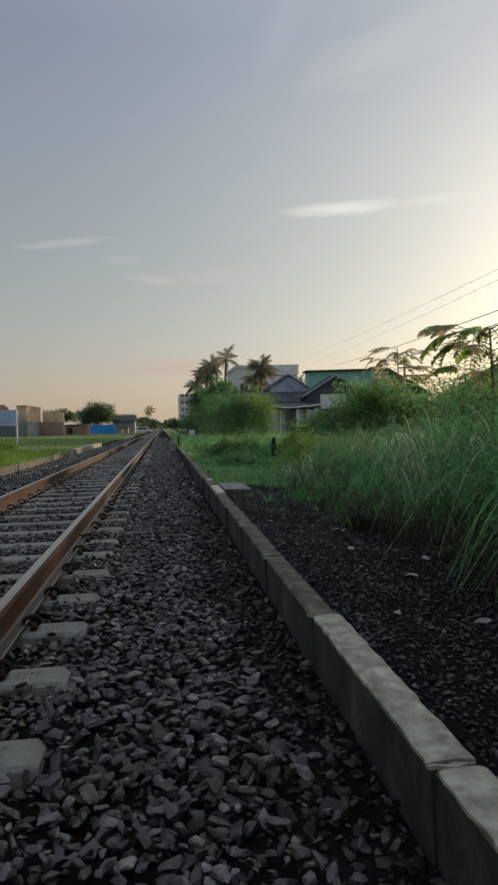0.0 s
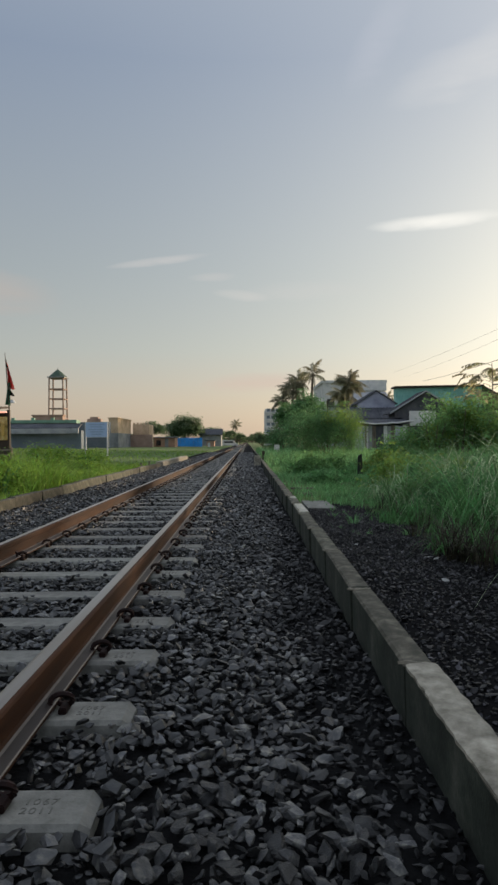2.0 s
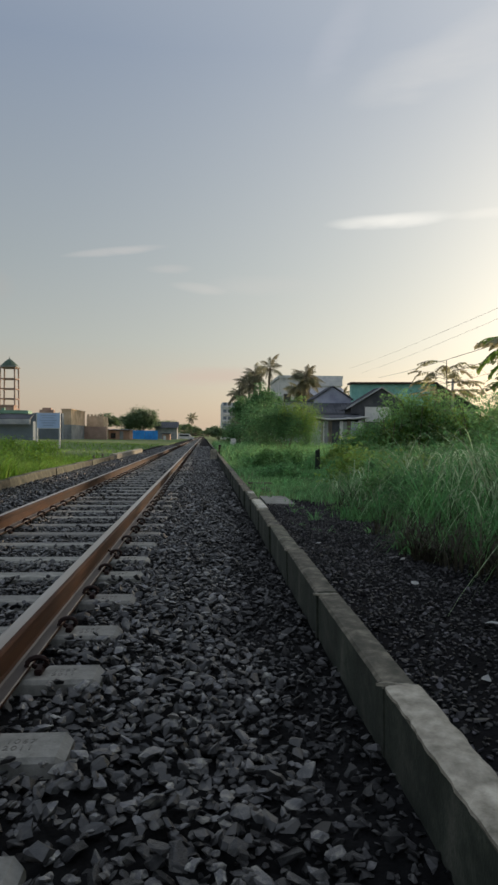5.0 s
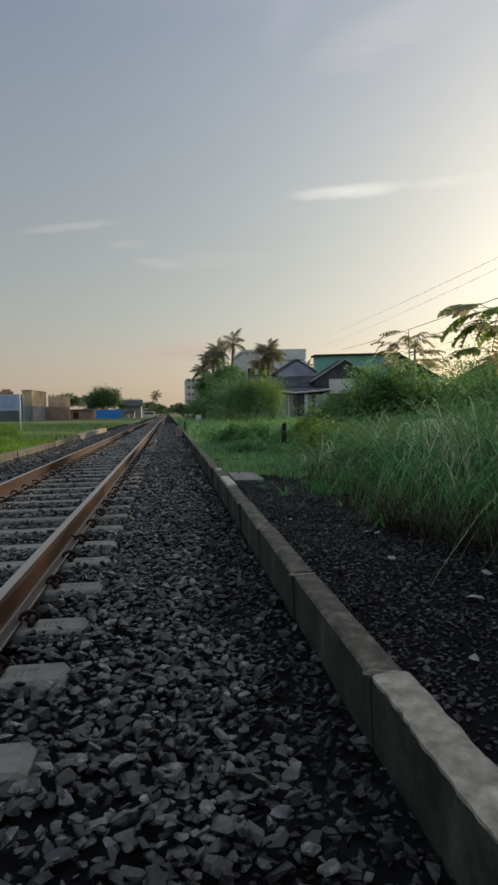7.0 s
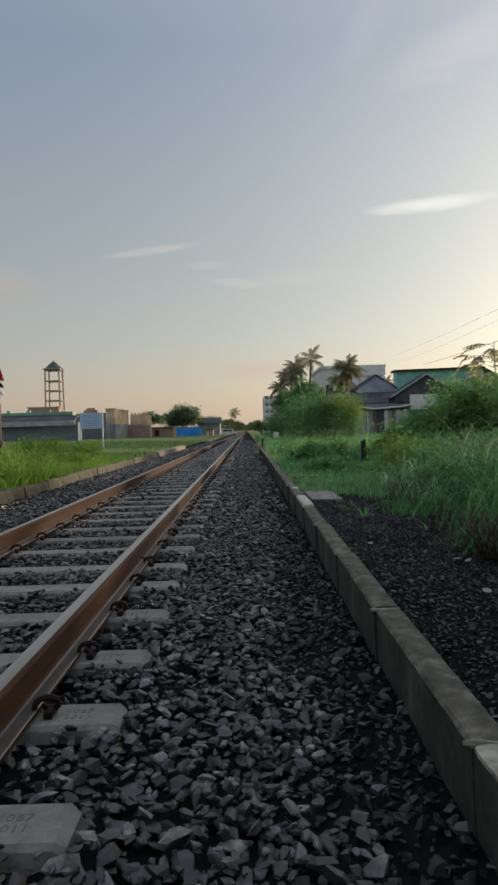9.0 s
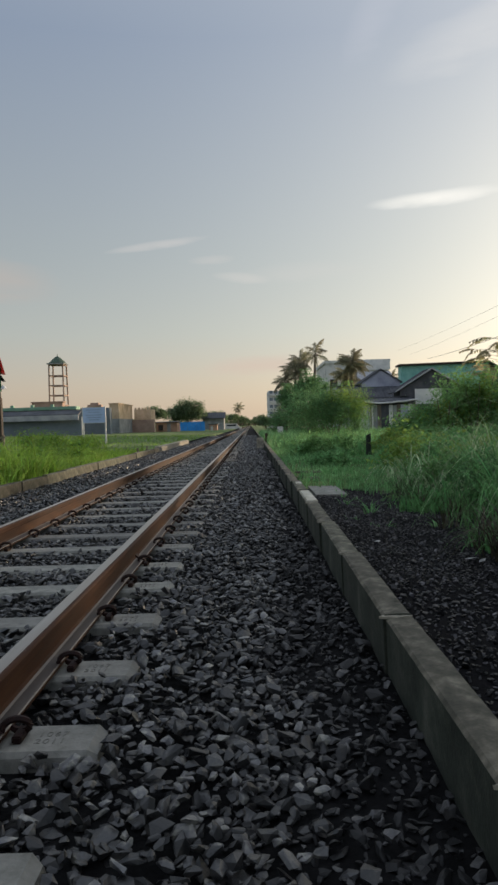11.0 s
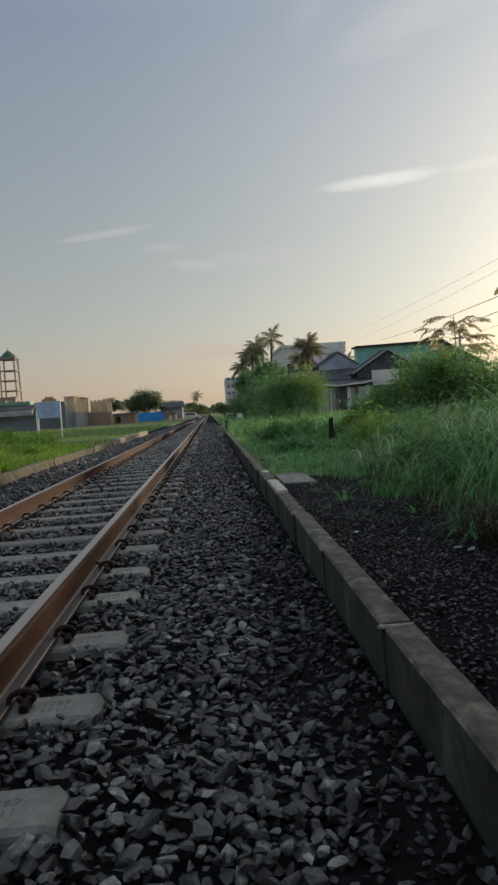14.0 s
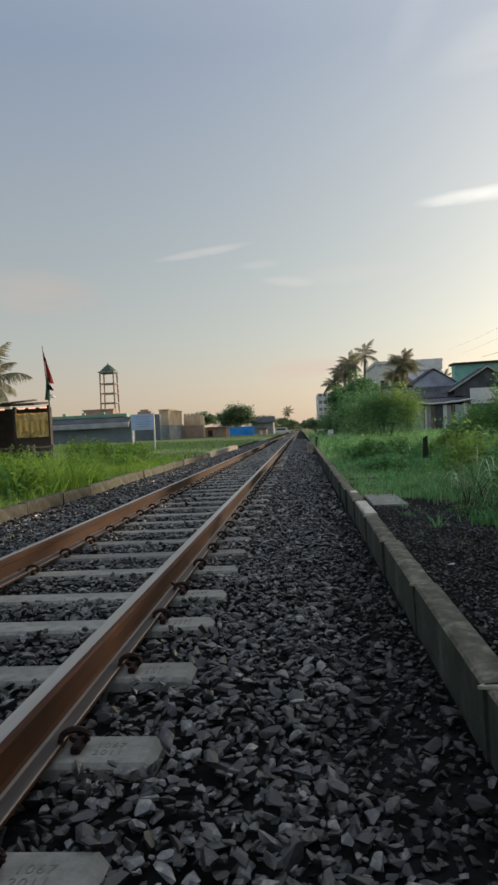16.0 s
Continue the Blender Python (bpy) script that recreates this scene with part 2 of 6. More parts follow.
# Dry stems, coloured very dark to give the shade at the thicket's foot.
M_DRY_SHADED = surf("dry_shaded_grass_blade", [(0.020, 0.019, 0.011), (0.040, 0.035, 0.020), (0.070, 0.060, 0.036)], 4, 0.7, 0, rnd="island", amount=0.5, through_light=0.2)
M_FIELD_BLADE = surf("sunny_grass_blade", [(0.085, 0.175, 0.024), (0.165, 0.285, 0.042), (0.26, 0.38, 0.078)], 2, 0.6, 0, rnd="island", amount=0.45, stain=0.45, stain_scale=0.5, through_light=0.55)
M_LEAF = surf("bush_leaf", [(0.100, 0.215, 0.076), (0.182, 0.335, 0.122), (0.292, 0.455, 0.180)], 1.2, 0.65, 0, spec=0.15, rnd="island", amount=0.35, stain=0.5, stain_scale=0.5, through_light=0.6)
M_LEAF_DEEP = surf("deep_green_leaf", [(0.068, 0.150, 0.064), (0.120, 0.240, 0.100), (0.200, 0.335, 0.145)], 1.2, 0.65, 0, spec=0.15, rnd="island", amount=0.35, stain=0.5, stain_scale=0.6, through_light=0.55)
M_WEED = surf("weed_leaf", [(0.082, 0.195, 0.078), (0.158, 0.320, 0.126), (0.255, 0.440, 0.195)], 2, 0.65, 0, spec=0.15, rnd="island", amount=0.4, stain=0.4, through_light=0.5)
M_LEAF_YELLOW = surf("yellow_green_leaf", [(0.13, 0.225, 0.05), (0.22, 0.325, 0.07), (0.32, 0.41, 0.11)], 1.0, 0.6, 0, rnd="island", amount=0.35, stain=0.4, stain_scale=0.4, through_light=0.55)
# Paler and greyer than the tree leaf below: distance haze is mixed in.
M_LEAF_FAR = surf("hazy_far_tree_leaf", [(0.09, 0.14, 0.07), (0.14, 0.20, 0.105), (0.20, 0.26, 0.14)], 0.6, 0.55, 0, rnd="island", amount=0.4, stain=0.3, through_light=0.55)
M_LEAF_DARK = surf("tree_leaf", [(0.034, 0.068, 0.024), (0.068, 0.119, 0.037), (0.102, 0.170, 0.051)], 0.6, 0.55, 0, rnd="island", amount=0.4, stain=0.3, through_light=0.25)
M_FROND = surf("palm_leaflet", [(0.14, 0.14, 0.090), (0.22, 0.212, 0.138), (0.31, 0.29, 0.20)], 1.0, 0.6, 0, rnd="object", amount=0.3, through_light=0.55)
M_BARK = surf("bark", [(0.08, 0.06, 0.045), (0.14, 0.11, 0.085), (0.20, 0.17, 0.13)], 9, 0.95, 0.6, 30, stretch=(1, 1, 0.3))
M_PLASTER_BLUE = surf("faded_blue_plaster", [(0.24, 0.26, 0.34), (0.32, 0.34, 0.43), (0.38, 0.40, 0.48)], 1.0, 0.9, 0.2, 20, stain=0.35, stain_scale=0.5)
M_PLASTER_WHITE = surf("weathered_white_wall", [(0.42, 0.43, 0.44), (0.56, 0.56, 0.56), (0.66, 0.65, 0.63)], 0.8, 0.9, 0.2, 20, stain=0.3, stain_scale=0.3)
M_TIN_DARK = surf("dark_roof_sheet", [(0.03375, 0.0375, 0.045), (0.05625, 0.06, 0.07125), (0.09, 0.09, 0.0975)], 1.2, 0.7, 0.3, 15, stain=0.4, stain_scale=0.6)
M_TIN_GREEN = surf("green_painted_sheet", [(0.16, 0.38, 0.34), (0.22, 0.47, 0.425), (0.27, 0.52, 0.475)], 1.5, 0.7, 0.1, 12, stain=0.25, stain_scale=0.4)
M_TIN_PALE = surf("pale_roof_sheet", [(0.22, 0.23, 0.25), (0.32, 0.33, 0.35), (0.4, 0.4, 0.41)], 1.2, 0.6, 0.2, 15, stain=0.35, stain_scale=0.8)
M_TILE_RED = surf("red_roof_tile", [(0.17, 0.05, 0.03), (0.27, 0.09, 0.05), (0.34, 0.14, 0.08)], 2, 0.85, 0.3, 12, stain=0.35)
M_TRIM_DARK = surf("dark_brown_trim", [(0.035, 0.025, 0.02), (0.06, 0.045, 0.035)], 4, 0.8, 0.2, 40)
M_CHAR = surf("charred_wood", [(0.010, 0.014, 0.010), (0.020, 0.026, 0.019), (0.034, 0.040, 0.030)], 9, 0.9, 0.6, 40, stretch=(1, 1, 0.2))
M_WOOD = surf("grey_weathered_wood", [(0.09, 0.075, 0.06), (0.16, 0.135, 0.11), (0.23, 0.2, 0.165)], 6, 0.9, 0.5, 40, stretch=(1, 1, 0.2), stain=0.35)
M_BLOCK = surf("bare_block_wall", [(0.44, 0.31, 0.20), (0.57, 0.42, 0.28), (0.65, 0.50, 0.35)], 1.2, 0.92, 0.4, 12, stain=0.4, stain_scale=0.4)
M_BLOCK_GREY = surf("grey_cement_wall", [(0.17, 0.18, 0.19), (0.26, 0.27, 0.275), (0.35, 0.35, 0.35)], 0.9, 0.92, 0.3, 12, stain=0.4, stain_scale=0.3)
M_ORANGE = surf("orange_painted_wall", [(0.34, 0.20, 0.14), (0.46, 0.28, 0.195), (0.55, 0.36, 0.26)], 0.9, 0.9, 0.2, 12, stain=0.5, stain_scale=0.5)
M_BLUE = surf("blue_tarpaulin", [(0.02, 0.19, 0.55), (0.03, 0.25, 0.66), (0.05, 0.30, 0.72)], 0.8, 0.55, 0.3, 4, stain=0.2)
M_GREEN_PAINT = surf("green_paint", [(0.16, 0.29, 0.21), (0.21, 0.36, 0.27)], 1.5, 0.7, 0.1, 20, stain=0.25)
M_DOME = surf("weathered_green_dome", [(0.035, 0.065, 0.045), (0.06, 0.10, 0.07)], 1.5, 0.7, 0.1, 20, stain=0.3)
M_BRICK_RED = surf("reddish_block_wall", [(0.30, 0.205, 0.165), (0.40, 0.285, 0.235)], 1.5, 0.92, 0.3, 12, stain=0.35)
M_GREY_PAINT = surf("grey_paint", [(0.12, 0.15, 0.18), (0.18, 0.215, 0.25)], 0.7, 0.85, 0.1, 20, stain=0.3, stain_scale=0.3)
M_DARK = surf("dark_window", [(0.012, 0.013, 0.016), (0.03, 0.03, 0.035)], 2, 0.3, 0, spec=0.5)
M_SIGN = surf("sign_blue_face", [(0.33, 0.44, 0.66), (0.39, 0.50, 0.71)], 3, 0.5, 0.05, 30, stain=0.12)
M_SIGN_TEXT = surf("sign_lettering", [(0.27, 0.35, 0.51), (0.31, 0.39, 0.56)], 3, 0.6, 0)
M_POST = surf("white_painted_steel", [(0.5, 0.51, 0.52), (0.62, 0.62, 0.62)], 6, 0.5, 0.1, 60, stain=0.2)
M_CABLE = surf("cable_rubber", [(0.012, 0.012, 0.012), (0.025, 0.024, 0.023)], 5, 0.7, 0)
M_TUBE = glowing("lamp_tube", (1.0, 0.45, 0.32), 1.0)
M_BANNER = surf("yellow_banner_cloth", [(0.62, 0.42, 0.12), (0.85, 0.63, 0.24), (0.97, 0.82, 0.46)], 4, 0.3, 1.0, 7, metal=0.25, spec=0.8, stain=0.3, stain_scale=3)
M_BANNER_TEXT = surf("banner_print", [(0.62, 0.38, 0.10), (0.68, 0.44, 0.14)], 5, 0.7, 0)
M_RED = surf("red_flag_cloth", [(0.38, 0.05, 0.045), (0.46, 0.08, 0.07)], 5, 0.8, 0.2, 20)
M_FLAG_GREEN = surf("green_flag_cloth", [(0.07, 0.18, 0.11), (0.10, 0.24, 0.15)], 5, 0.8, 0.2, 20)
M_FLAG_BLACK = surf("black_flag_cloth", [(0.02, 0.02, 0.02), (0.035, 0.033, 0.03)], 5, 0.8, 0.2, 20)
M_FLAG_WHITE = surf("white_flag_cloth", [(0.6, 0.6, 0.58), (0.7, 0.7, 0.68)], 5, 0.8, 0.2, 20)
M_LITTER = surf("scrap_plastic", [(0.35, 0.35, 0.34), (0.55, 0.55, 0.53)], 8, 0.6, 0.1, 30, rnd="object", amount=0.3)

# ---------------------------------------------------------------- builders
rng = np.random.default_rng(7)


def lift(x, y):
    """How far the land stands above the level of the track: it rises gently to one side and falls to the other and with distance."""
    return 0.031 * (0.75 - x) - 0.0033 * y


def raised(at):
    return (at[0], at[1], at[2] + lift(at[0], at[1]))


def thing(name, label, category, group="", kind="", at=(0, 0, 0), turn=0.0):
    ob = new(name)
    ob.location, ob.rotation_euler = at, (0, 0, radians(turn))
    ob.empty_display_size = 0.1
    return tagged(ob, label, category, group, kind)


def link(name, me, mat, parent=None, label=""):
    if mat and not me.materials:
        me.materials.append(mat)
    ob = new(name, me)
    if parent:
        ob.parent = parent
    return tagged(ob, label)


def part(name, bm, mat, parent=None, label="", smooth=False):
    me = bpy.data.meshes.new(name)
    bmesh.ops.recalc_face_normals(bm, faces=bm.faces)
    bm.to_mesh(me)
    bm.free()
    if smooth:
        me.polygons.foreach_set("use_smooth", [True] * len(me.polygons))
    return link(name, me, mat, parent, label)


def raw(name, V, F):
    """A mesh of triangles from arrays."""
    V, F = np.asarray(V, np.float32), np.asarray(F, np.int32)
    me = bpy.data.meshes.new(name)
    me.vertices.add(len(V))
    me.vertices.foreach_set("co", V.ravel())
    me.loops.add(F.size)
    me.loops.foreach_set("vertex_index", F.ravel())
    me.polygons.add(len(F))
    me.polygons.foreach_set("loop_start", np.arange(0, F.size, F.shape[1], dtype=np.int32))
    me.polygons.foreach_set("use_smooth", np.zeros(len(F), bool))
    me.update(calc_edges=True)
    return me


def box(bm, lo, hi, bevel=0.0, m=None):
    """An upright box from corner lo to corner hi."""
    lo, hi = Vector(lo), Vector(hi)
    r = bmesh.ops.create_cube(bm, size=1.0)
    bmesh.ops.transform(bm, verts=r["verts"], matrix=Matrix.Translation((lo + hi) / 2) @ Matrix.Diagonal((*(hi - lo), 1)))
    if m:
        bmesh.ops.transform(bm, verts=r["verts"], matrix=m)
    if bevel:
        es = list({e for v in r["verts"] for e in v.link_edges})
        bmesh.ops.bevel(bm, geom=es, offset=bevel, segments=2, affect="EDGES")
    return bm


def boxes(*pairs, bevel=0.0):
    bm = bmesh.new()
    for lo, hi in pairs:
        box(bm, lo, hi, bevel)
    return bm


def tube(bm, points, radii, n=8, cap=True):
    """A round tube along points."""
    pts = [Vector(p) for p in points]
    if isinstance(radii, (int, float)):
        radii = [radii] * len(pts)
    rings = []
    for i, p in enumerate(pts):
        d = (pts[min(i + 1, len(pts) - 1)] - pts[max(i - 1, 0)]).normalized()
        s = d.cross(Vector((0, 0, 1)) if abs(d.z) < 0.95 else Vector((1, 0, 0))).normalized()
        u = s.cross(d)
        rings.append([bm.verts.new(p + (s * math.cos(k * math.tau / n) + u * math.sin(k * math.tau / n)) * radii[i]) for k in range(n)])
    for a, b in zip(rings, rings[1:]):
        for k in range(n):
            bm.faces.new((a[k], a[(k + 1) % n], b[(k + 1) % n], b[k]))
    if cap:
        bm.faces.new(rings[0][::-1]), bm.faces.new(rings[-1])
    return bm


def prism(bm, outline, y0, y1):
    """An outline in x and z, drawn out from y0 to y1."""
    a = [bm.verts.new((x, y0, z)) for x, z in outline]
    b = [bm.verts.new((x, y1, z)) for x, z in outline]
    n = len(outline)
    bm.faces.new(a[::-1]), bm.faces.new(b)
    for i in range(n):
        bm.faces.new((a[i], a[(i + 1) % n], b[(i + 1) % n], b[i]))
    return bm


def sheet(bm, p, u, v, nu, wave=0.0, thick=0.02, waves=12):
    """A roof sheet from corner p along u and down v, corrugated across u."""
    p, u, v = Vector(p), Vector(u), Vector(v)
    up = u.cross(v).normalized()
    if up.z < 0:
        up = -up
    top, low = [], []
    for i in range(nu + 1):
        h = wave * math.sin(i / nu * waves * math.tau)
        a = p + u * (i / nu) + up * h
        top.append([bm.verts.new(a), bm.verts.new(a + v)])
        low.append([bm.verts.new(a - up * thick), bm.verts.new(a + v - up * thick)])
    for i in range(nu):
        bm.faces.new((top[i][0], top[i + 1][0], top[i + 1][1], top[i][1]))
        bm.faces.new((low[i][0], low[i][1], low[i + 1][1], low[i + 1][0]))
        for k in (0, 1):
            bm.faces.new((top[i][k], low[i][k], low[i + 1][k], top[i + 1][k]))
    for i in (0, nu):
        bm.faces.new((top[i][0], top[i][1], low[i][1], low[i][0]))
    return bm


def blades(P, height, width, lean, droop, seg=4, way=None):
    """Curved grass blades at the points P. lean: how far the tip goes sideways, droop: how far the tip sinks, as shares of the height."""
    n = len(P)
    h = np.asarray(height)[:, None]
    a = rng.uniform(0, math.tau, n) if way is None else way
    d = np.stack([np.cos(a), np.sin(a), np.zeros(n)], 1)
    s = np.stack([-np.sin(a), np.cos(a), np.zeros(n)], 1)
    le = (lean * rng.uniform(0.3, 1.3, n))[:, None]
    dr = np.minimum(droop * rng.uniform(0.3, 1.4, n), 1.15)[:, None]
    w = (width * rng.uniform(0.6, 1.3, n))[:, None]
    rows = []
    for k in range(seg):
        q = k / seg
        c = P + d * h * le * q ** 1.8 + np.array([0, 0, 1.0]) * h * (q - dr * q ** 3)
        ww = w * (1 - 0.75 * q)
        rows += [c - s * ww / 2, c + s * ww / 2]
    rows.append(P + d * h * le + np.array([0, 0, 1.0]) * h * (1 - dr))
    V = np.stack(rows, 1).reshape(-1, 3)
    m = 2 * seg + 1
    f = []
    for k in range(seg - 1):
        f += [(2 * k, 2 * k + 1, 2 * k + 3), (2 * k, 2 * k + 3, 2 * k + 2)]
    f.append((2 * seg - 2, 2 * seg - 1, 2 * seg))
    F = (np.arange(n)[:, None, None] * m + np.array(f)[None]).reshape(-1, 3)
    return V, F


def leaves(C, size, flat=0.5, length=2.0):
    """Small folded leaves round the centres C, turned at random."""
    n = len(C)
    a, t = rng.uniform(0, math.tau, n), rng.normal(0, flat, n)
    d = np.stack([np.cos(a) * np.cos(t), np.sin(a) * np.cos(t), np.sin(t) - 0.25], 1)
    s = np.stack([-np.sin(a), np.cos(a), rng.normal(0, 0.4, n)], 1)
    up = np.cross(d, s)
    L = (size * rng.uniform(0.6, 1.4, n))[:, None]
    w = L / length / 2
    V = np.stack([C - d * L / 2, C + s * w + up * L * 0.08, C + d * L / 2, C - s * w + up * L * 0.08], 1).reshape(-1, 3)
    F = (np.arange(n)[:, None, None] * 4 + np.array([(0, 1, 2), (0, 2, 3)])[None]).reshape(-1, 3)
    return V, F


def clumps(n, centre, radii, spread, count, floor=0.0):
    """Points in uneven clumps on the skin of an ellipsoid."""
    u = rng.normal(size=(count, 3))
    u /= np.linalg.norm(u, axis=1)[:, None]
    u[:, 2] = np.abs(u[:, 2]) * 1.0 - 0.25 * (rng.random(count) < 0.3)
    c = np.asarray(centre) + u * np.asarray(radii) * rng.uniform(0.55, 1.05, count)[:, None]
    i = rng.integers(0, count, n)
    k = rng.uniform(0.5, 1.4, count)
    p = c[i] + np.clip(rng.normal(size=(n, 3)), -1.5, 1.5) * (spread * k[i])[:, None]
    p[:, 2] = np.maximum(p[:, 2], floor + 0.03)
    return p


def bush(name, label, at, radii, n, leaf, mat, count=40, group="bushes", spread=0.28, stem=None):
    b = thing(name, label, "bush", group, at=raised(at))
    bm = bmesh.new()
    for k in range(7):
        a = k * 0.9 + rng.uniform(0, 0.5)
        e = Vector((math.cos(a) * radii[0] * 0.6, math.sin(a) * radii[1] * 0.6, radii[2] * rng.uniform(0.7, 1.2)))
        tube(bm, [(0.08 * math.cos(a), 0.08 * math.sin(a), -0.05), e * 0.45 + Vector((0, 0, 0.1)), e], [0.03, 0.02, 0.008], 5)
    part("stem_clump", bm, stem or M_BARK, b, "thin stems")
    V, F = leaves(clumps(n, (0, 0, radii[2] * 0.45), (radii[0], radii[1], radii[2] * 0.75), spread * min(radii), count), leaf)
    link("crown", raw("crown", V, F), mat, b)
    return b


def tree(name, label, at, height, crown, n, leaf, mat=None, count=46, trunk=0.16, group="trees"):
    t = thing(name, label, "tree", group, at=raised(at))
    base = height - crown[2] * 1.5
    bm = bmesh.new()
    tube(bm, [(0, 0, -0.1), (0.08, 0.03, base * 0.5), (0.02, 0.1, base), (0.1, 0, height - crown[2] * 0.6)], [trunk, trunk * 0.8, trunk * 0.6, trunk * 0.2], 9)
    part("trunk", bm, M_BARK, t)
    for k in range(6):
        a = k * 1.05 + rng.uniform(0, 0.4)
        bm = bmesh.new()
        z0 = base * rng.uniform(0.75, 1.05)
        e = Vector((math.cos(a) * crown[0] * 0.75, math.sin(a) * crown[1] * 0.75, z0 + crown[2] * rng.uniform(0.4, 1.0)))
        tube(bm, [(0, 0.05, z0), Vector((e.x * 0.5, e.y * 0.5, z0 + (e.z - z0) * 0.65)), e], [trunk * 0.5, trunk * 0.3, trunk * 0.1], 6)
        part("limb", bm, M_BARK, t)
    V, F = leaves(clumps(n, (0, 0, height - crown[2]), crown, 0.2 * min(crown), count), leaf)
    link("crown", raw("crown", V, F), mat or M_LEAF_DARK, t)
    return t


def frond_mesh(length, arch, droop, leaflets=36, hang=0.45):
    V, F = [], []
    pts = []
    for i in range(13):
        q = i / 12
        pts.append(Vector((length * (q - 0.12 * arch * q * q), 0, length * (arch * q * 0.75 - droop * q ** 2.2))))
    for i in range(12):
        a, b = pts[i], pts[i + 1]
        w0, w1 = 0.018 * (1 - i / 13), 0.018 * (1 - (i + 1) / 13)
        k = len(V)
        V += [a + Vector((0, -w0, 0)), a + Vector((0, w0, 0)), b + Vector((0, w1, 0)), b + Vector((0, -w1, 0)), a - Vector((0, 0, w0 * 1.5)), b - Vector((0, 0, w1 * 1.5))]
        F += [(k, k + 1, k + 2), (k, k + 2, k + 3), (k, k + 4, k + 5), (k, k + 5, k + 3), (k + 1, k + 2, k + 5), (k + 1, k + 5, k + 4)]
    for i in range(leaflets):
        q = 0.16 + 0.83 * i / (leaflets - 1)
        j = min(int(q * 12), 11)
        p = pts[j].lerp(pts[j + 1], q * 12 - j)
        d = (pts[j + 1] - pts[j]).normalized()
        ln = length * 0.30 * (math.sin(math.pi * min(q * 0.95 + 0.08, 1)) * 0.75 + 0.25)
        for sgn in (-1, 1):
            o = (d * 0.55 + Vector((0, sgn, 0)) * 0.8 + Vector((0, 0, -hang * rng.uniform(0.5, 1.5)))).normalized() * ln * rng.uniform(0.8, 1.15)
            w = d * 0.012
            k = len(V)
            V += [p - w, p + w, p + o * 0.5 + w * 1.2 + Vector((0, 0, 0.02)), p + o * 0.5 - w * 1.2 + Vector((0, 0, 0.02)), p + o - Vector((0, 0, ln * 0.18))]
            F += [(k, k + 1, k + 2), (k, k + 2, k + 3), (k + 3, k + 2, k + 4)]
    me = raw("frond", [tuple(v) for v in V], F)
    me.materials.append(M_FROND)
    return me


FRONDS = [frond_mesh(1.0, 0.75, 0.55, 26, 1.1), frond_mesh(1.0, 0.55, 0.7, 24, 1.4), frond_mesh(1.0, 0.9, 0.5, 26, 0.9)]


def palm(label, at, height, length, n, lean=(0.4, 0.2), trunk=0.16, ragged=0.0):
    t = thing("coconut_palm", label, "palm tree", "palms", at=raised(at))
    bm = bmesh.new()
    pts, rad = [], []
    for i in range(14):
        q = i / 13
        pts.append((lean[0] * q * q, lean[1] * q * q, height * q - 0.1))
        rad.append(trunk * (1.25 - 0.55 * q) * (1.06 if i % 2 else 0.98))
    tube(bm, pts, rad, 9)
    part("trunk", bm, M_BARK, t)
    for k in range(n):
        ob = link("frond", FRONDS[k % 3], None, t)
        up = 84 - 128 * (k / n) ** 0.95
        ob.location = (lean[0], lean[1], height - 0.15)
        s = length * rng.uniform(0.8, 1.1) * (1 - ragged * rng.random())
        ob.scale = (s, s * 1.1, s)
        ob.rotation_euler = (radians(rng.uniform(-12, 12)), radians(-up + 25), radians(k * 137.5 + rng.uniform(-15, 15)))
    bm = bmesh.new()
    for k in range(5):
        a = k * 1.25
        r = bmesh.ops.create_icosphere(bm, subdivisions=1, radius=0.13)
        bmesh.ops.translate(bm, verts=r["verts"], vec=(lean[0] + 0.22 * math.cos(a), lean[1] + 0.22 * math.sin(a), height - 0.3))
    part("coconuts", bm, M_BARK, t)
    return t


# ---------------------------------------------------------------- ground
def track_bed(x, y):
    """Height of the top of the ballast."""
    if -1.45 < x < 0.3:
        return -0.022
    return -0.024 - 0.03 * max(0.0, min(1.0, (x - 0.35) / 0.5)) + 0.02 * max(0.0, min(1.0, (x - 0.95) / 0.35)) + 0.03 * max(0.0, min(1.0, (-1.5 - x) / 0.8))


def ground_height(x, y):
    n = noise.noise(Vector((x * 0.5, y * 0.5, 0))) * 0.04 + noise.noise(Vector((x * 2.1, y * 2.1, 3))) * 0.015
    if -2.50 < x < 1.36:
        return -0.22
    if x >= 1.40:
        return 0.05 + n
    return 0.10 + n + 0.02 * max(0.0, min(24.0, -3.0 - x))


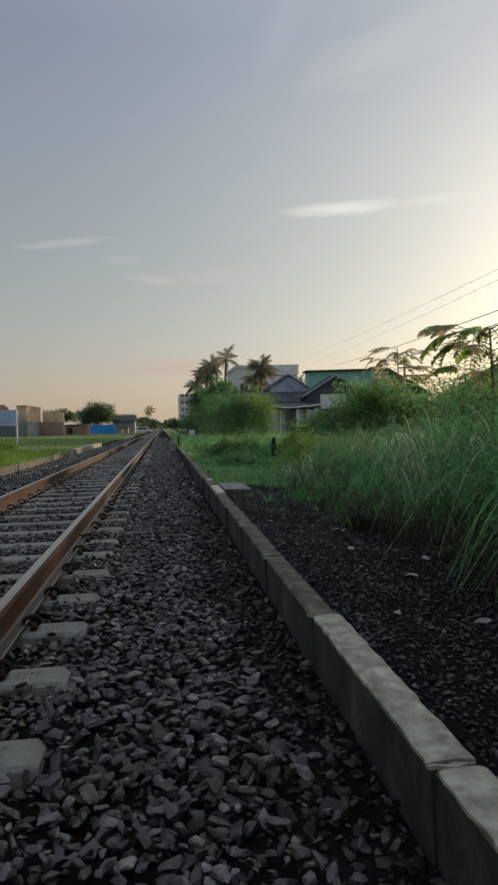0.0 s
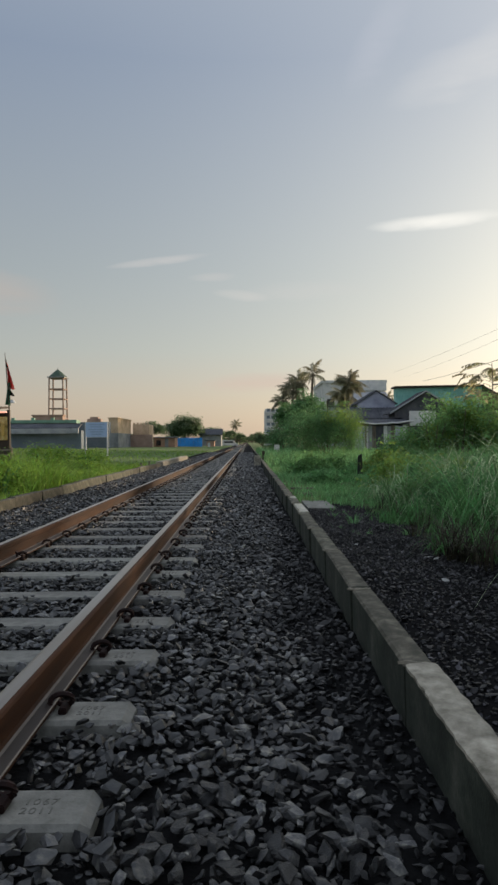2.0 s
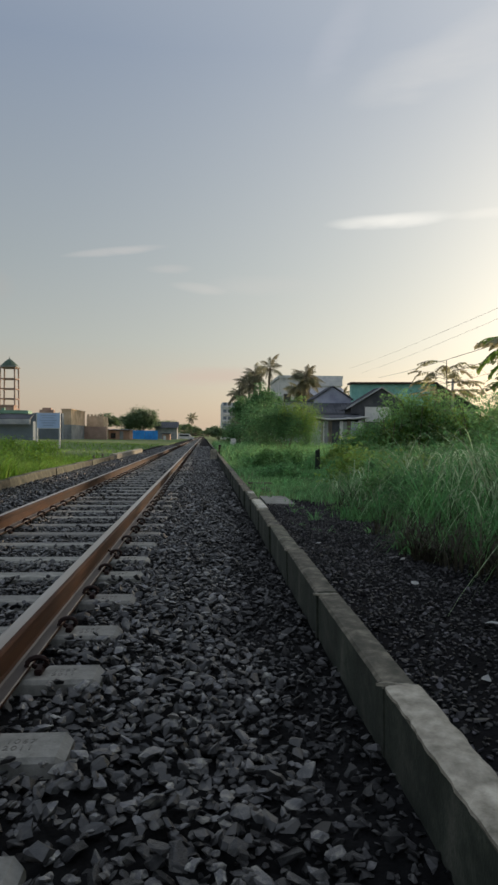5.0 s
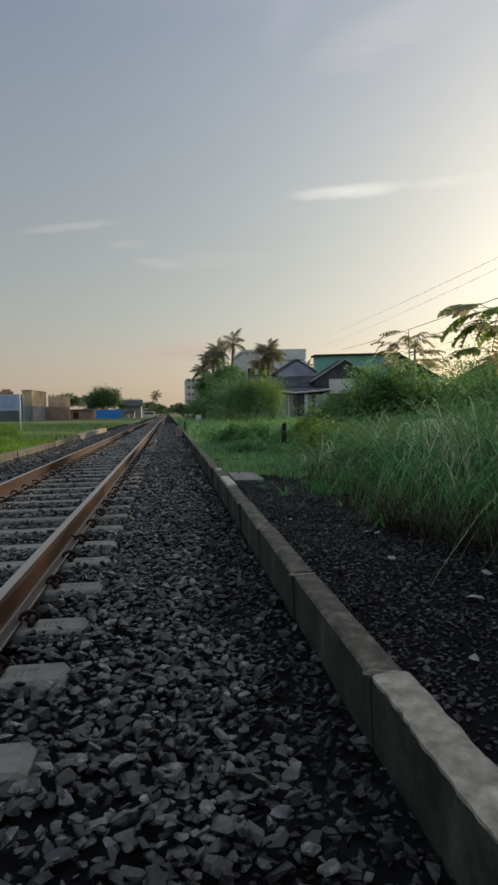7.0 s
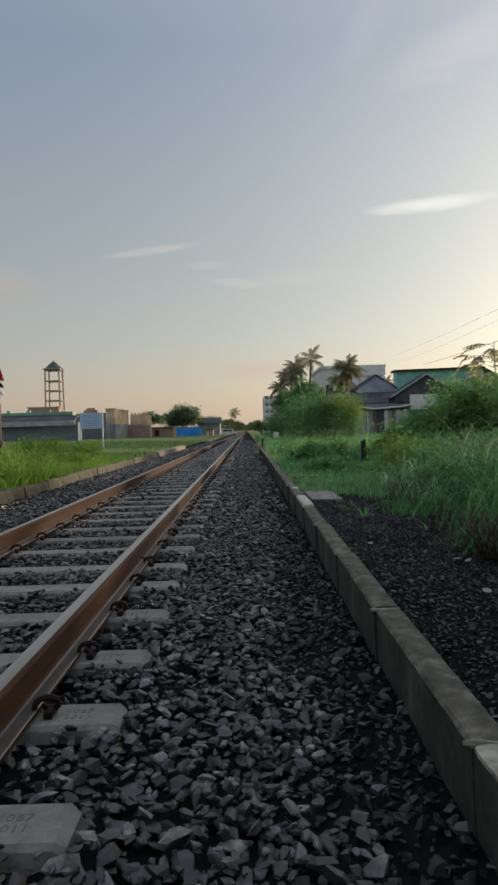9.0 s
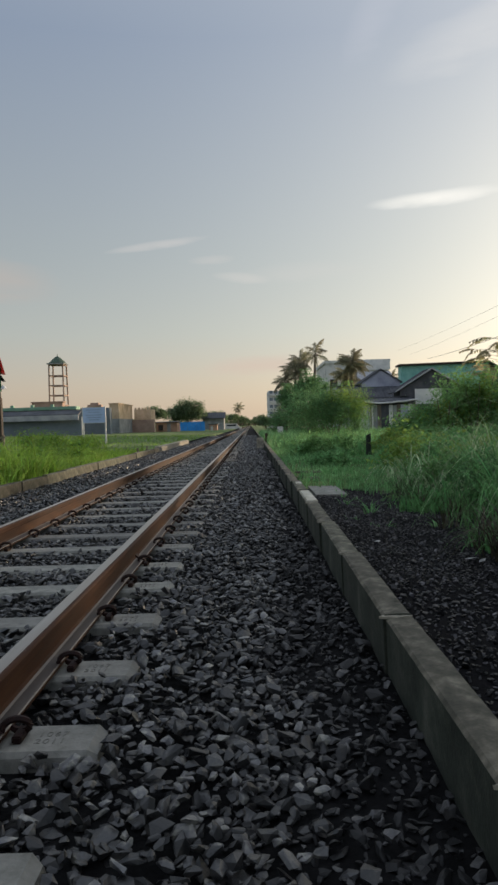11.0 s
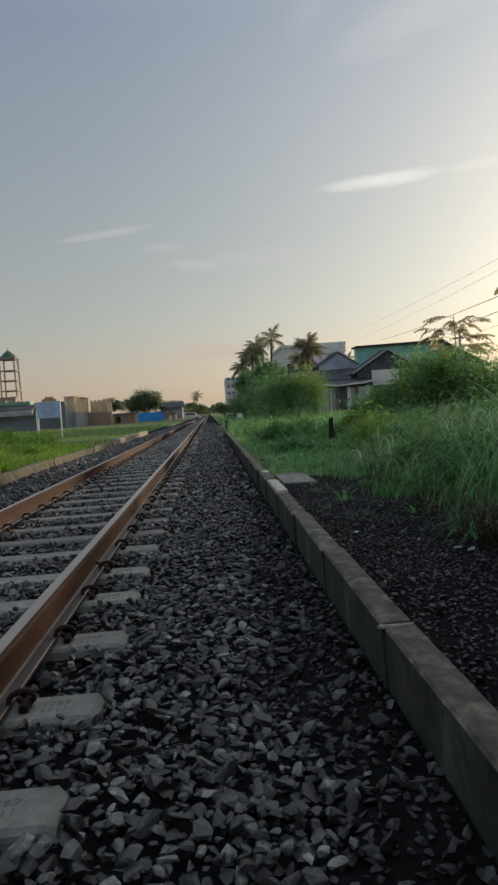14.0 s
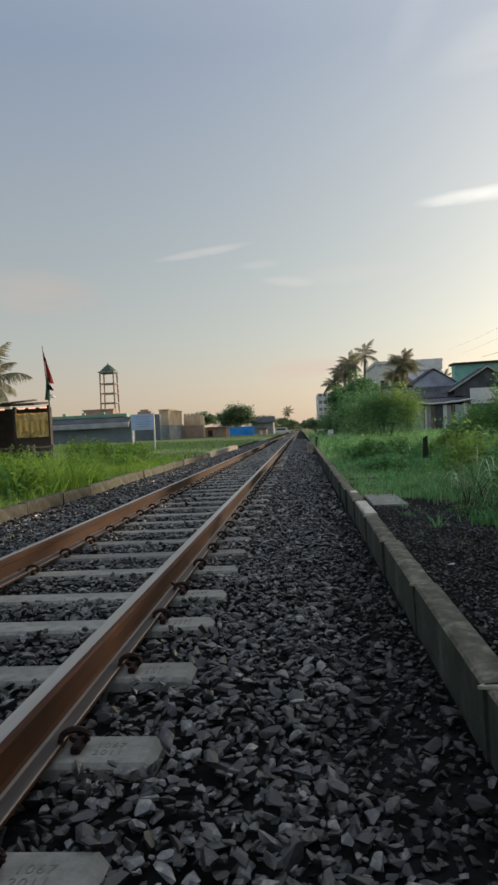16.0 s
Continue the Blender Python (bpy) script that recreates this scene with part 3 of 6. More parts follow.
def make_ground():
    xs = [-2500, -900, -350, -150, -80, -45, -28, -18, -12, -9, -7, -6, -5, -4.3, -3.7, -3.2, -2.75, -2.57, -2.49, -2.2, -1.5, -0.5, 0.5,
          1.25, 1.35, 1.40] + [1.5 + 0.09 * i for i in range(17)] + [3.2, 3.6, 4.2, 5, 6, 8, 11, 15, 21, 30, 50, 90, 180, 400, 1000, 2500]
    ys = [-2500, -600, -150, -40, -15, -6, -3, -1.5, 0] + [0.6 + 0.12 * i for i in range(84)] + \
         [10.8 + 0.5 * i for i in range(40)] + [32, 36, 41, 48, 56, 66, 80, 100, 130, 180, 260, 400, 700, 1300, 2600]
    bm = bmesh.new()
    grid = [[bm.verts.new((x, y, ground_height(x, y))) for x in xs] for y in ys]
    for a, b in zip(grid, grid[1:]):
        for i in range(len(xs) - 1):
            f = bm.faces.new((a[i], a[i + 1], b[i + 1], b[i]))
            cx, cy = (xs[i] + xs[i + 1]) / 2, (a[i].co.y + b[i].co.y) / 2
            rim = 2.75 if cy < 8.8 else 2.3 if cy < 9.9 else 1.45
            f.material_index = 1 if -2.6 < cx < rim and cy < 60 else 0
    ob = part("ground", bm, M_FIELD, smooth=True)
    ob.data.materials.append(M_SOIL)
    tagged(ob, "grassy field ground with dark cinder soil beside the track", "ground", kind="structure")


make_ground()

# ---------------------------------------------------------------- track
SLEEPERS = [2.91 + 0.6 * k for k in range(-14, 112)]
for i, dy in ((15, -0.01), (16, -0.05), (17, -0.045), (18, -0.01), (19, -0.05)):
    SLEEPERS[i] += dy


def rail_profile(part_of):
    if part_of == "web":
        side = [(0.060, 0.012), (0.061, 0.024), (0.057, 0.0275), (0.026, 0.0385), (0.018, 0.0425), (0.011, 0.052), (0.009, 0.115)]
        return side + [(-x, z) for x, z in side[::-1]]
    return [(-0.012, 0.113), (0.012, 0.113), (0.034, 0.124), (0.0355, 0.153), (0.031, 0.161), (0.02, 0.1645), (0.0, 0.1655), (-0.02, 0.1645), (-0.031, 0.161), (-0.0355, 0.153), (-0.034, 0.124)]


def make_rail(x, label):
    r = thing("rail", label, "rail", "rails of the track", at=(x, 0, 0))
    for name in ("web", "head"):
        bm = bmesh.new()
        prof = rail_profile(name)
        ys = [-6 + 1.5 * i for i in range(30)] + [42, 60, 90, 150, 250, 420, 700]
        rings = [[bm.verts.new((px, y, pz)) for px, pz in prof] for y in ys]
        for a, b in zip(rings, rings[1:]):
            for k in range(len(prof)):
                f = bm.faces.new((a[k], a[(k + 1) % len(prof)], b[(k + 1) % len(prof)], b[k]))
                if name == "head" and 5 <= k <= 8:
                    f.material_index = 1
                if name == "web" and k in (2, 10):
                    f.material_index = 1
                if name == "web" and k in (1, 3, 9, 11):
                    f.material_index = 2
        bm.faces.new(rings[0][::-1])
        ob = part("rail_" + name, bm, M_RUST, r, "rust-brown web and foot" if name == "web" else "worn running head with rusty flanks")
        ob.data.materials.append(M_STEEL if name == "head" else M_FOOT)
        if name == "web":
            ob.data.materials.append(M_FOOT_EDGE)
    for wy in (5.92, 24.0):
        bm = bmesh.new()
        prism(bm, [(-0.072, 0.0), (0.072, 0.0), (0.072, 0.028), (0.03, 0.046), (0.013, 0.06), (-0.013, 0.06), (-0.03, 0.046), (-0.072, 0.028)], wy - 0.025, wy + 0.025)
        part("weld_collar", bm, M_CLIP, r, "dark weld collar")
    return r


make_rail(0.035, "rust-brown steel rail with a bright worn top")
make_rail(-1.102, "rust-brown steel rail with a bright worn top")


def clip_mesh():
    bm = bmesh.new()
    pts = []
    for i in range(17):
        a = radians(200 - 330 * i / 16)
        pts.append((0.026 + 0.044 * math.cos(a), -0.034 + 0.07 * i / 16, 0.046 + 0.034 * math.sin(a)))
    pts.append((0.0, 0.042, 0.012))
    tube(bm, [(x, y, z * 0.86) for x, y, z in pts], 0.012, 6)
    box(bm, (0.02, -0.045, -0.004), (0.055, 0.045, 0.022), 0.004)
    me = bpy.data.meshes.new("rail_clip")
    bmesh.ops.recalc_face_normals(bm, faces=bm.faces)
    bm.to_mesh(me)
    bm.free()
    me.materials.append(M_CLIP)
    return me


def sleeper_mesh():
    """Prestressed sleeper: sloped flanks, a lower waist and bevelled ends."""
    bm = bmesh.new()
    rings = []
    for x, zt, wt in ((-0.9, -0.02, 0.07), (-0.875, 0.0, 0.082), (-0.3, 0.0, 0.082), (0.3, 0.0, 0.082), (0.875, 0.0, 0.082), (0.9, -0.02, 0.07)):
        rings.append([bm.verts.new(p) for p in ((x, -wt - 0.035, -0.2), (x, -wt - 0.008, zt - 0.014), (x, -wt + 0.004, zt), (x, wt - 0.004, zt), (x, wt + 0.008, zt - 0.014), (x, wt + 0.035, -0.2))])
    for a, b in zip(rings, rings[1:]):
        for k in range(6):
            bm.faces.new((a[k], a[(k + 1) % 6], b[(k + 1) % 6], b[k]))
    bm.faces.new(rings[0]), bm.faces.new(rings[-1][::-1])
    bmesh.ops.recalc_face_normals(bm, faces=bm.faces)
    me = bpy.data.meshes.new("sleeper_body")
    bm.to_mesh(me)
    bm.free()
    me.materials.append(M_SLEEPER)
    return me


def make_sleepers():
    body, clip = sleeper_mesh(), clip_mesh()
    first = thing("sleeper", "grey prestressed concrete sleeper bedded in ballast under the rails", "railway sleeper", "sleepers of the track")
    link("sleeper_body", body, None, first)
    for y, figures in ((0.008, "1067"), (-0.034, "2011")):
        cu = bpy.data.curves.new("cast_mark", "FONT")
        cu.body, cu.size, cu.extrude, cu.align_x = figures, 0.04, 0.0008, "CENTER"
        cu.space_character = 1.15
        tmp = new("cast_mark", cu)
        me = bpy.data.meshes.new_from_object(tmp)
        bpy.data.objects.remove(tmp)
        mark = link("cast_mark", me, M_MARK, first)
        mark.location = (0.755, y, 0.0004)
        tagged(mark, "shallow cast figures", kind="stuff")
    for x, turn in ((0.035 + 0.066, 0), (0.035 - 0.066, 180), (-1.102 + 0.066, 0), (-1.102 - 0.066, 180)):
        c = link("rail_clip", clip, None, first, "rusty spring clip")
        c.location, c.rotation_euler = (x + 0.5335, 0, 0.004), (0, 0, radians(turn))
        c.scale = (0.8, 0.85, 0.85)
    for i, y in enumerate(SLEEPERS):
        m = pose(-0.5335 + rng.uniform(-0.008, 0.008), y + rng.uniform(-0.006, 0.006), rng.uniform(-0.004, 0.0), 0, 0, rng.uniform(-0.5, 0.5))
        if i == 0:
            first.matrix_basis = m
        else:
            copy_thing(first, m)
    bm = bmesh.new()
    y = SLEEPERS[-1] + 0.6
    while y < 260:
        box(bm, (-1.43, y - 0.1, -0.15), (0.36, y + 0.1, -0.003))
        y += 0.6
    tagged(part("far_sleepers", bm, M_SLEEPER), "distant row of concrete sleepers under the rails", "railway sleepers", kind="stuff")


make_sleepers()


def stone_shapes(n, points, seed):
    out = []
    r = random.Random(seed)
    for k in range(n):
        bm = bmesh.new()
        lx, ly, lz = r.uniform(0.85, 1.25), r.uniform(0.65, 1.0), r.uniform(0.34, 0.66)
        for i in range(points):
            v = Vector((r.gauss(0, 1), r.gauss(0, 1), r.gauss(0, 1))).normalized() * r.uniform(0.86, 1.07)
            bm.verts.new((v.x * 1.25 * lx, v.y * ly, v.z * lz))
        res = bmesh.ops.convex_hull(bm, input=bm.verts)
        bmesh.ops.delete(bm, geom=list({g for g in res["geom_interior"] + res["geom_unused"] if isinstance(g, bmesh.types.BMVert)}), context="VERTS")
        bmesh.ops.triangulate(bm, faces=bm.faces)
        bmesh.ops.recalc_face_normals(bm, faces=bm.faces)
        bm.verts.index_update()
        V = np.array([v.co[:] for v in bm.verts], np.float32)
        F = np.array([[v.index for v in f.verts] for f in bm.faces], np.int32)
        bm.free()
        out.append((V, F))
    return out


# Darker copy of the stone colour: grime plus painted shade along the kerb.
M_CHIP = surf("dirty_shaded_stone_chip", [(0.0036, 0.0036, 0.004), (0.008, 0.0079, 0.0081), (0.018, 0.0174, 0.0165)], 30, 0.55, 0.4, 160, spec=0.35, rnd="island", amount=4.5, stain=0.2, skew=4.5)
SHAPES = stone_shapes(30, 14, 5)
SIMPLE = stone_shapes(20, 12, 8)


def turns(n):
    """Random rotations, as n 3 x 3 arrays."""
    yaw, tilt, way = rng.uniform(0, math.tau, n), np.abs(rng.normal(0, 0.5, n)) * 0.5, rng.uniform(0, math.tau, n)
    a = np.stack([np.cos(yaw / 2), 0 * yaw, 0 * yaw, np.sin(yaw / 2)], 1)
    b = np.stack([np.cos(tilt), np.cos(way) * np.sin(tilt), np.sin(way) * np.sin(tilt), 0 * yaw], 1)
    q = np.stack([b[:, 0] * a[:, 0] - b[:, 3] * a[:, 3], b[:, 1] * a[:, 0] + b[:, 2] * a[:, 3], b[:, 2] * a[:, 0] - b[:, 1] * a[:, 3], b[:, 0] * a[:, 3] + b[:, 3] * a[:, 0]], 1)
    q /= np.linalg.norm(q, axis=1)[:, None]
    w, x, y, z = q.T
    return np.stack([1 - 2 * (y * y + z * z), 2 * (x * y - z * w), 2 * (x * z + y * w), 2 * (x * y + z * w), 1 - 2 * (x * x + z * z), 2 * (y * z - x * w),
                     2 * (x * z - y * w), 2 * (y * z + x * w), 1 - 2 * (x * x + y * y)], 1).reshape(n, 3, 3)


def pile(name, P, size, mat, label, category, shapes):
    """Many stones in one mesh."""
    Vs, Fs, k = [], [], 0
    which = rng.integers(0, len(shapes), len(P))
    R = turns(len(P))
    for s, (V, F) in enumerate(shapes):
        i = np.nonzero(which == s)[0]
        if not len(i):
            continue
        W = np.einsum("nij,vj->nvi", R[i], V) * np.asarray(size)[i, None, None] + P[i, None, :]
        Vs.append(W.reshape(-1, 3))
        Fs.append((F[None] + (np.arange(len(i)) * len(V))[:, None, None]).reshape(-1, 3) + k)
        k += len(i) * len(V)
    ob = link(name, raw(name, np.concatenate(Vs), np.concatenate(Fs)), mat)
    return tagged(ob, label, category, kind="stuff")


def scatter(x0, x1, y0, y1, per_m2):
    """Points on a shaken grid."""
    step = per_m2 ** -0.5
    gx, gy = np.meshgrid(np.arange(x0, x1, step), np.arange(y0, y1, step))
    p = np.stack([gx.ravel(), gy.ravel()], 1)
    return p + rng.uniform(-0.45, 0.45, p.shape) * step


def bed_points(x0, x1, y0, y1, per_m2, lift):
    p = scatter(x0, x1, y0, y1, per_m2)
    s = np.array(SLEEPERS)
    off = np.abs((p[:, 1][:, None] - s[None])).min(1)
    on_sleeper = (off < 0.097) & (p[:, 0] > -1.46) & (p[:, 0] < 0.385)
    p = p[~on_sleeper]
    p = p[rng.random(len(p)) > 0.62 * np.clip((p[:, 0] - 0.80) / 0.32, 0, 1)]  # fewer stones in the dirt by the kerb
    z = np.array([track_bed(x, y) for x, y in p]) + rng.uniform(-1, 1, len(p)) * lift
    z += np.array([noise.noise(Vector((x * 1.7, y * 1.7, 1))) for x, y in p]) * 0.018
    under = (np.abs(p[:, 0] - 0.035) < 0.11) | (np.abs(p[:, 0] + 1.102) < 0.11)
    z[under] -= 0.035
    between = (p[:, 0] > -1.0) & (p[:, 0] < -0.1)
    z[between] -= 0.004
    return np.column_stack([p, z])


def stone_sizes(n, mean=0.0182):
    """Mostly middling stones, with chips and a few large ones."""
    return np.clip(mean * np.exp(rng.normal(0, 0.33, n)), 0.008, 0.036)


def make_ballast():
    bm = bmesh.new()
    xs = [-2.46 + 0.1 * i for i in range(40)]
    ys = [-4 + 0.25 * i for i in range(160)] + [37, 40, 45, 52, 60, 75, 100, 150, 250, 450, 700]
    grid = [[bm.verts.new((min(x, 1.31), y, track_bed(x, y) - 0.03 + 0.02 * noise.noise(Vector((x * 3, y * 3, 0))) + (0.03 if y > 60 else 0.0))) for x in xs] for y in ys]
    for a, b in zip(grid, grid[1:]):
        for i in range(len(xs) - 1):
            bm.faces.new((a[i], a[i + 1], b[i + 1], b[i]))
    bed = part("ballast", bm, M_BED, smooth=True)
    tagged(bed, "bed of dark crushed stone ballast under the track", "ballast", kind="structure")
    near = bed_points(-1.7, 1.27, 0.6, 9.0, 1080, 0.034)
    size = stone_sizes(len(near))
    single = np.nonzero((near[:, 0] > 0.45) & (near[:, 0] < 1.2) & (near[:, 1] > 2.0) & (near[:, 1] < 2.75))[0][:300]
    keep = np.ones(len(near), bool)
    keep[single] = False
    meshes = []
    for V, F in SHAPES:
        me = raw("stone", V, F)
        me.materials.append(M_STONE_ONE)
        meshes.append(me)
    for i in single:
        ob = link("stone", meshes[int(i) % len(meshes)], None, bed)
        ob.location = near[i]
        ob.scale = [size[i]] * 3
        ob.rotation_euler = (rng.normal(0, 0.4), rng.normal(0, 0.4), rng.uniform(0, 6.28))
    dirty_shaded = near[:, 0] + 0.3 * np.array([noise.noise(Vector((x * 2.5, y * 1.3, 4))) for x, y in near[:, :2]]) - 0.06 * np.clip((near[:, 1] - 3.5) / 2, 0, 1) > 0.96
    near[dirty_shaded, 2] -= 0.010
    pile("near_ballast_stones", near[keep & ~dirty_shaded], size[keep & ~dirty_shaded], M_STONE, "angular dark grey ballast stones", "ballast stones", SHAPES)
    pile("dirty_ballast_stones", near[keep & dirty_shaded], size[keep & dirty_shaded], M_CHIP, "grimy stones along the kerb, coloured darker for the shade there", "ballast stones", SHAPES)
    chips = scatter(0.75, 1.28, 0.6, 9.0, 700)
    chips = np.column_stack([chips, [track_bed(x, y) - 0.022 + 0.02 * noise.noise(Vector((x * 3, y * 3, 0))) for x, y in chips]])
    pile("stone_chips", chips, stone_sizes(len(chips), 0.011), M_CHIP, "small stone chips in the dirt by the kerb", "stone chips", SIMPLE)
    behind = bed_points(-2.4, 1.25, -5.5, 0.6, 420, 0.02)
    pile("rear_ballast_stones", behind, stone_sizes(len(behind), 0.026), M_STONE, "angular dark grey ballast stones", "ballast stones", SIMPLE)
    left = bed_points(-2.44, -1.7, 0.6, 9.0, 850, 0.02)
    pile("side_ballast_stones", left, stone_sizes(len(left)), M_STONE, "angular dark grey ballast stones", "ballast stones", SHAPES)
    mid = bed_points(-2.44, 1.27, 9.0, 22.0, 560, 0.027)
    pile("middle_ballast_stones", mid, stone_sizes(len(mid), 0.024), M_STONE, "angular dark grey ballast stones", "ballast stones", SIMPLE)
    far = bed_points(-2.44, 1.27, 22.0, 60.0, 130, 0.014)
    pile("far_ballast_stones", far, rng.uniform(0.03, 0.055, len(far)), M_STONE, "angular dark grey ballast stones", "ballast stones", SIMPLE)


# ---------------------------------------------------------------- kerbs
def kerb_stone_mesh(length, width, height, rough, seed):
    """A cast kerb length, its edges worn."""
    bm = bmesh.new()
    r = bmesh.ops.create_grid(bm, x_segments=1, y_segments=1, size=0.5)
    bmesh.ops.delete(bm, geom=bm.verts[:], context="VERTS")
    n, c = (34 if rough else 3), 0.008
    prof = [(-width / 2, -height), (-width / 2 - 0.002, -c * 1.2), (-width / 2 + c, 0), (-width * 0.1, 0.002), (width * 0.2, 0.001), (width / 2 - c, 0), (width / 2, -c * 1.2), (width / 2, -height)]
    rings = []
    for i in range(n + 1):
        y = -length / 2 + length * i / n
        ring = []
        for k, (x, z) in enumerate(prof):
            v = Vector((x, y, z))
            if rough and 0 < k < len(prof) - 1:
                e = noise.noise_vector(Vector((x * 9, y * 11, z * 9 + seed))) * 0.0012 + noise.noise_vector(Vector((x * 30, y * 22, seed))) * 0.0008
                v += Vector((e.x, 0, e.z))
                if k in (2, 5):
                    v.z -= max(0.0, noise.noise(Vector((k * 3.0, y * 14, seed))) - 0.28) * 0.035
                    v.x += (0.02 if k == 2 else -0.02) * max(0.0, noise.noise(Vector((k * 3.0, y * 14, seed))) - 0.28)
            ring.append(bm.verts.new(v))
        rings.append(ring)
    for a, b in zip(rings, rings[1:]):
        for k in range(len(prof)):
            f = bm.faces.new((a[k], a[(k + 1) % len(prof)], b[(k + 1) % len(prof)], b[k]))
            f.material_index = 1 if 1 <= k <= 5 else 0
    bm.faces.new(rings[0][::-1]), bm.faces.new(rings[-1])
    bmesh.ops.recalc_face_normals(bm, faces=bm.faces)
    me = bpy.data.meshes.new("kerb_stone")
    bm.to_mesh(me)
    bm.free()
    return me


def mortar_mesh(width, seed):
    bm = bmesh.new()
    r = random.Random(seed)
    pts = []
    for k in range(14):
        a = k / 14 * math.tau
        pts.append((math.cos(a) * (width * 0.50 + r.uniform(-0.016, 0.014)), math.sin(a) * (0.005 + r.uniform(-0.003, 0.012))))
    top = [bm.verts.new((x, y, 0.003 + r.uniform(-0.002, 0.003))) for x, y in pts]
    low = [bm.verts.new((x * 0.97, y, -0.005)) for x, y in pts]
    bm.faces.new(top), bm.faces.new(low[::-1])
    for k in range(14):
        bm.faces.new((low[k], low[(k + 1) % 14], top[(k + 1) % 14], top[k]))
    bmesh.ops.recalc_face_normals(bm, faces=bm.faces)
    me = bpy.data.meshes.new("mortar_joint")
    bm.to_mesh(me)
    bm.free()
    me.materials.append(M_KERB_NEW)
    return me


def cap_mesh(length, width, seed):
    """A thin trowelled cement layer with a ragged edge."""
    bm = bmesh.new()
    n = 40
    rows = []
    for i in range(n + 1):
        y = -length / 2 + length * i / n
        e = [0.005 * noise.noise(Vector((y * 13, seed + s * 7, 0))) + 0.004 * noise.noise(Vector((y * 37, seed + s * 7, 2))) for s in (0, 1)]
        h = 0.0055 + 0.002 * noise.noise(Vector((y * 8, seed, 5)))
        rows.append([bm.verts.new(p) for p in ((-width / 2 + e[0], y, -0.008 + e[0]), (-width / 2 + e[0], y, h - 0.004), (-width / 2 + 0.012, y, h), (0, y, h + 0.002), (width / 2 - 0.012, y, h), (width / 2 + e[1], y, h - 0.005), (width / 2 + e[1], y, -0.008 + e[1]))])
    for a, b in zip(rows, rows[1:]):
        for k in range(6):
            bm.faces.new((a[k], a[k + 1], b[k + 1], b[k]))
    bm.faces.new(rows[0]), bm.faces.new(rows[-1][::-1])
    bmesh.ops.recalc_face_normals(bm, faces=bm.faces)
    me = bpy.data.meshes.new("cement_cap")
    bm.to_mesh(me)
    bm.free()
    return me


def make_kerbs():
    right = thing("kerb_right", "low concrete kerb of cast lengths beside the ballast", "kerb", kind="structure")
    y, k = 1.735 - 6 * 1.165, -4
    fresh = {1, 2}
    mortar = [mortar_mesh(0.11, s) for s in range(3)]
    plain = kerb_stone_mesh(1.161, 0.105, 0.42, False, 0)
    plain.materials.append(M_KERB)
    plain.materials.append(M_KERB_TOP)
    while y < 150:
        if y < 12:
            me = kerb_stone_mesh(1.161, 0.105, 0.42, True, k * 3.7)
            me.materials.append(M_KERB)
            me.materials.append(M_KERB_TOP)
        else:
            me = plain
        ob = link("kerb_stone", me, None, right)
        kx = 1.350 + 0.012 * max(0.0, min(1.0, (y - 4.0) / 3.0))
        ob.location = (kx + rng.uniform(-0.004, 0.004), y + 0.5825, 0.155 + 0.012 * max(0.0, min(1.0, (y - 3.0) / 3.0)) + rng.uniform(-0.005, 0.005))
        ob.rotation_euler = (rng.uniform(-0.004, 0.004), rng.uniform(-0.02, 0.02), -0.009 + rng.uniform(-0.004, 0.004))
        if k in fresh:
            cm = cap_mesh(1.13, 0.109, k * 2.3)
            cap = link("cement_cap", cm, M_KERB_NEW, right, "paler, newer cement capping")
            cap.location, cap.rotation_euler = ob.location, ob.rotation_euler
        if y < 14:
            mo = link("mortar_joint", mortar[k % 3], None, right)
            mo.location = (kx - 0.014, y + 1.165, ob.location.z + 0.001)
            mo.rotation_euler = (0, 0, rng.uniform(-0.15, 0.15))
        y += 1.165
        k += 1
    bm = bmesh.new()
    box(bm, (-0.05, -0.46, -0.02), (0.05, 0.46, 0.012), 0.006)
    cap = part("cement_cap", bm, M_PATCH, right, "cream cement patch on top")
    cap.location = (1.362, 8.06, 0.169)
    bm = bmesh.new()
    box(bm, (-0.03, -0.12, -0.02), (0.045, 0.12, 0.008), 0.005)
    cap = part("cement_cap", bm, M_PATCH, right, "cream cement patch on top")
    cap.location = (1.365, 9.5, 0.169)
    left = thing("kerb_left", "low weathered concrete kerb between ballast and grass", "kerb", kind="structure")
    y, k = 10.98 - 13 * 1.17, 0
    plain = [kerb_stone_mesh(1.155, 0.12, 0.4, True, s * 5.1) for s in range(3)]
    for me in plain:
        me.materials.append(M_KERB_OLD)
        me.materials.append(M_KERB_OLD)
    while y < 24:
        ob = link("kerb_stone", plain[k % 3], None, left)
        ob.location = (-2.51 + rng.uniform(-0.01, 0.01), y + 0.585, 0.175 + rng.uniform(-0.012, 0.008))
        ob.rotation_euler = (rng.uniform(-0.006, 0.006), 0, rng.uniform(-0.008, 0.008))
        y += 1.17
        k += 1


make_kerbs()

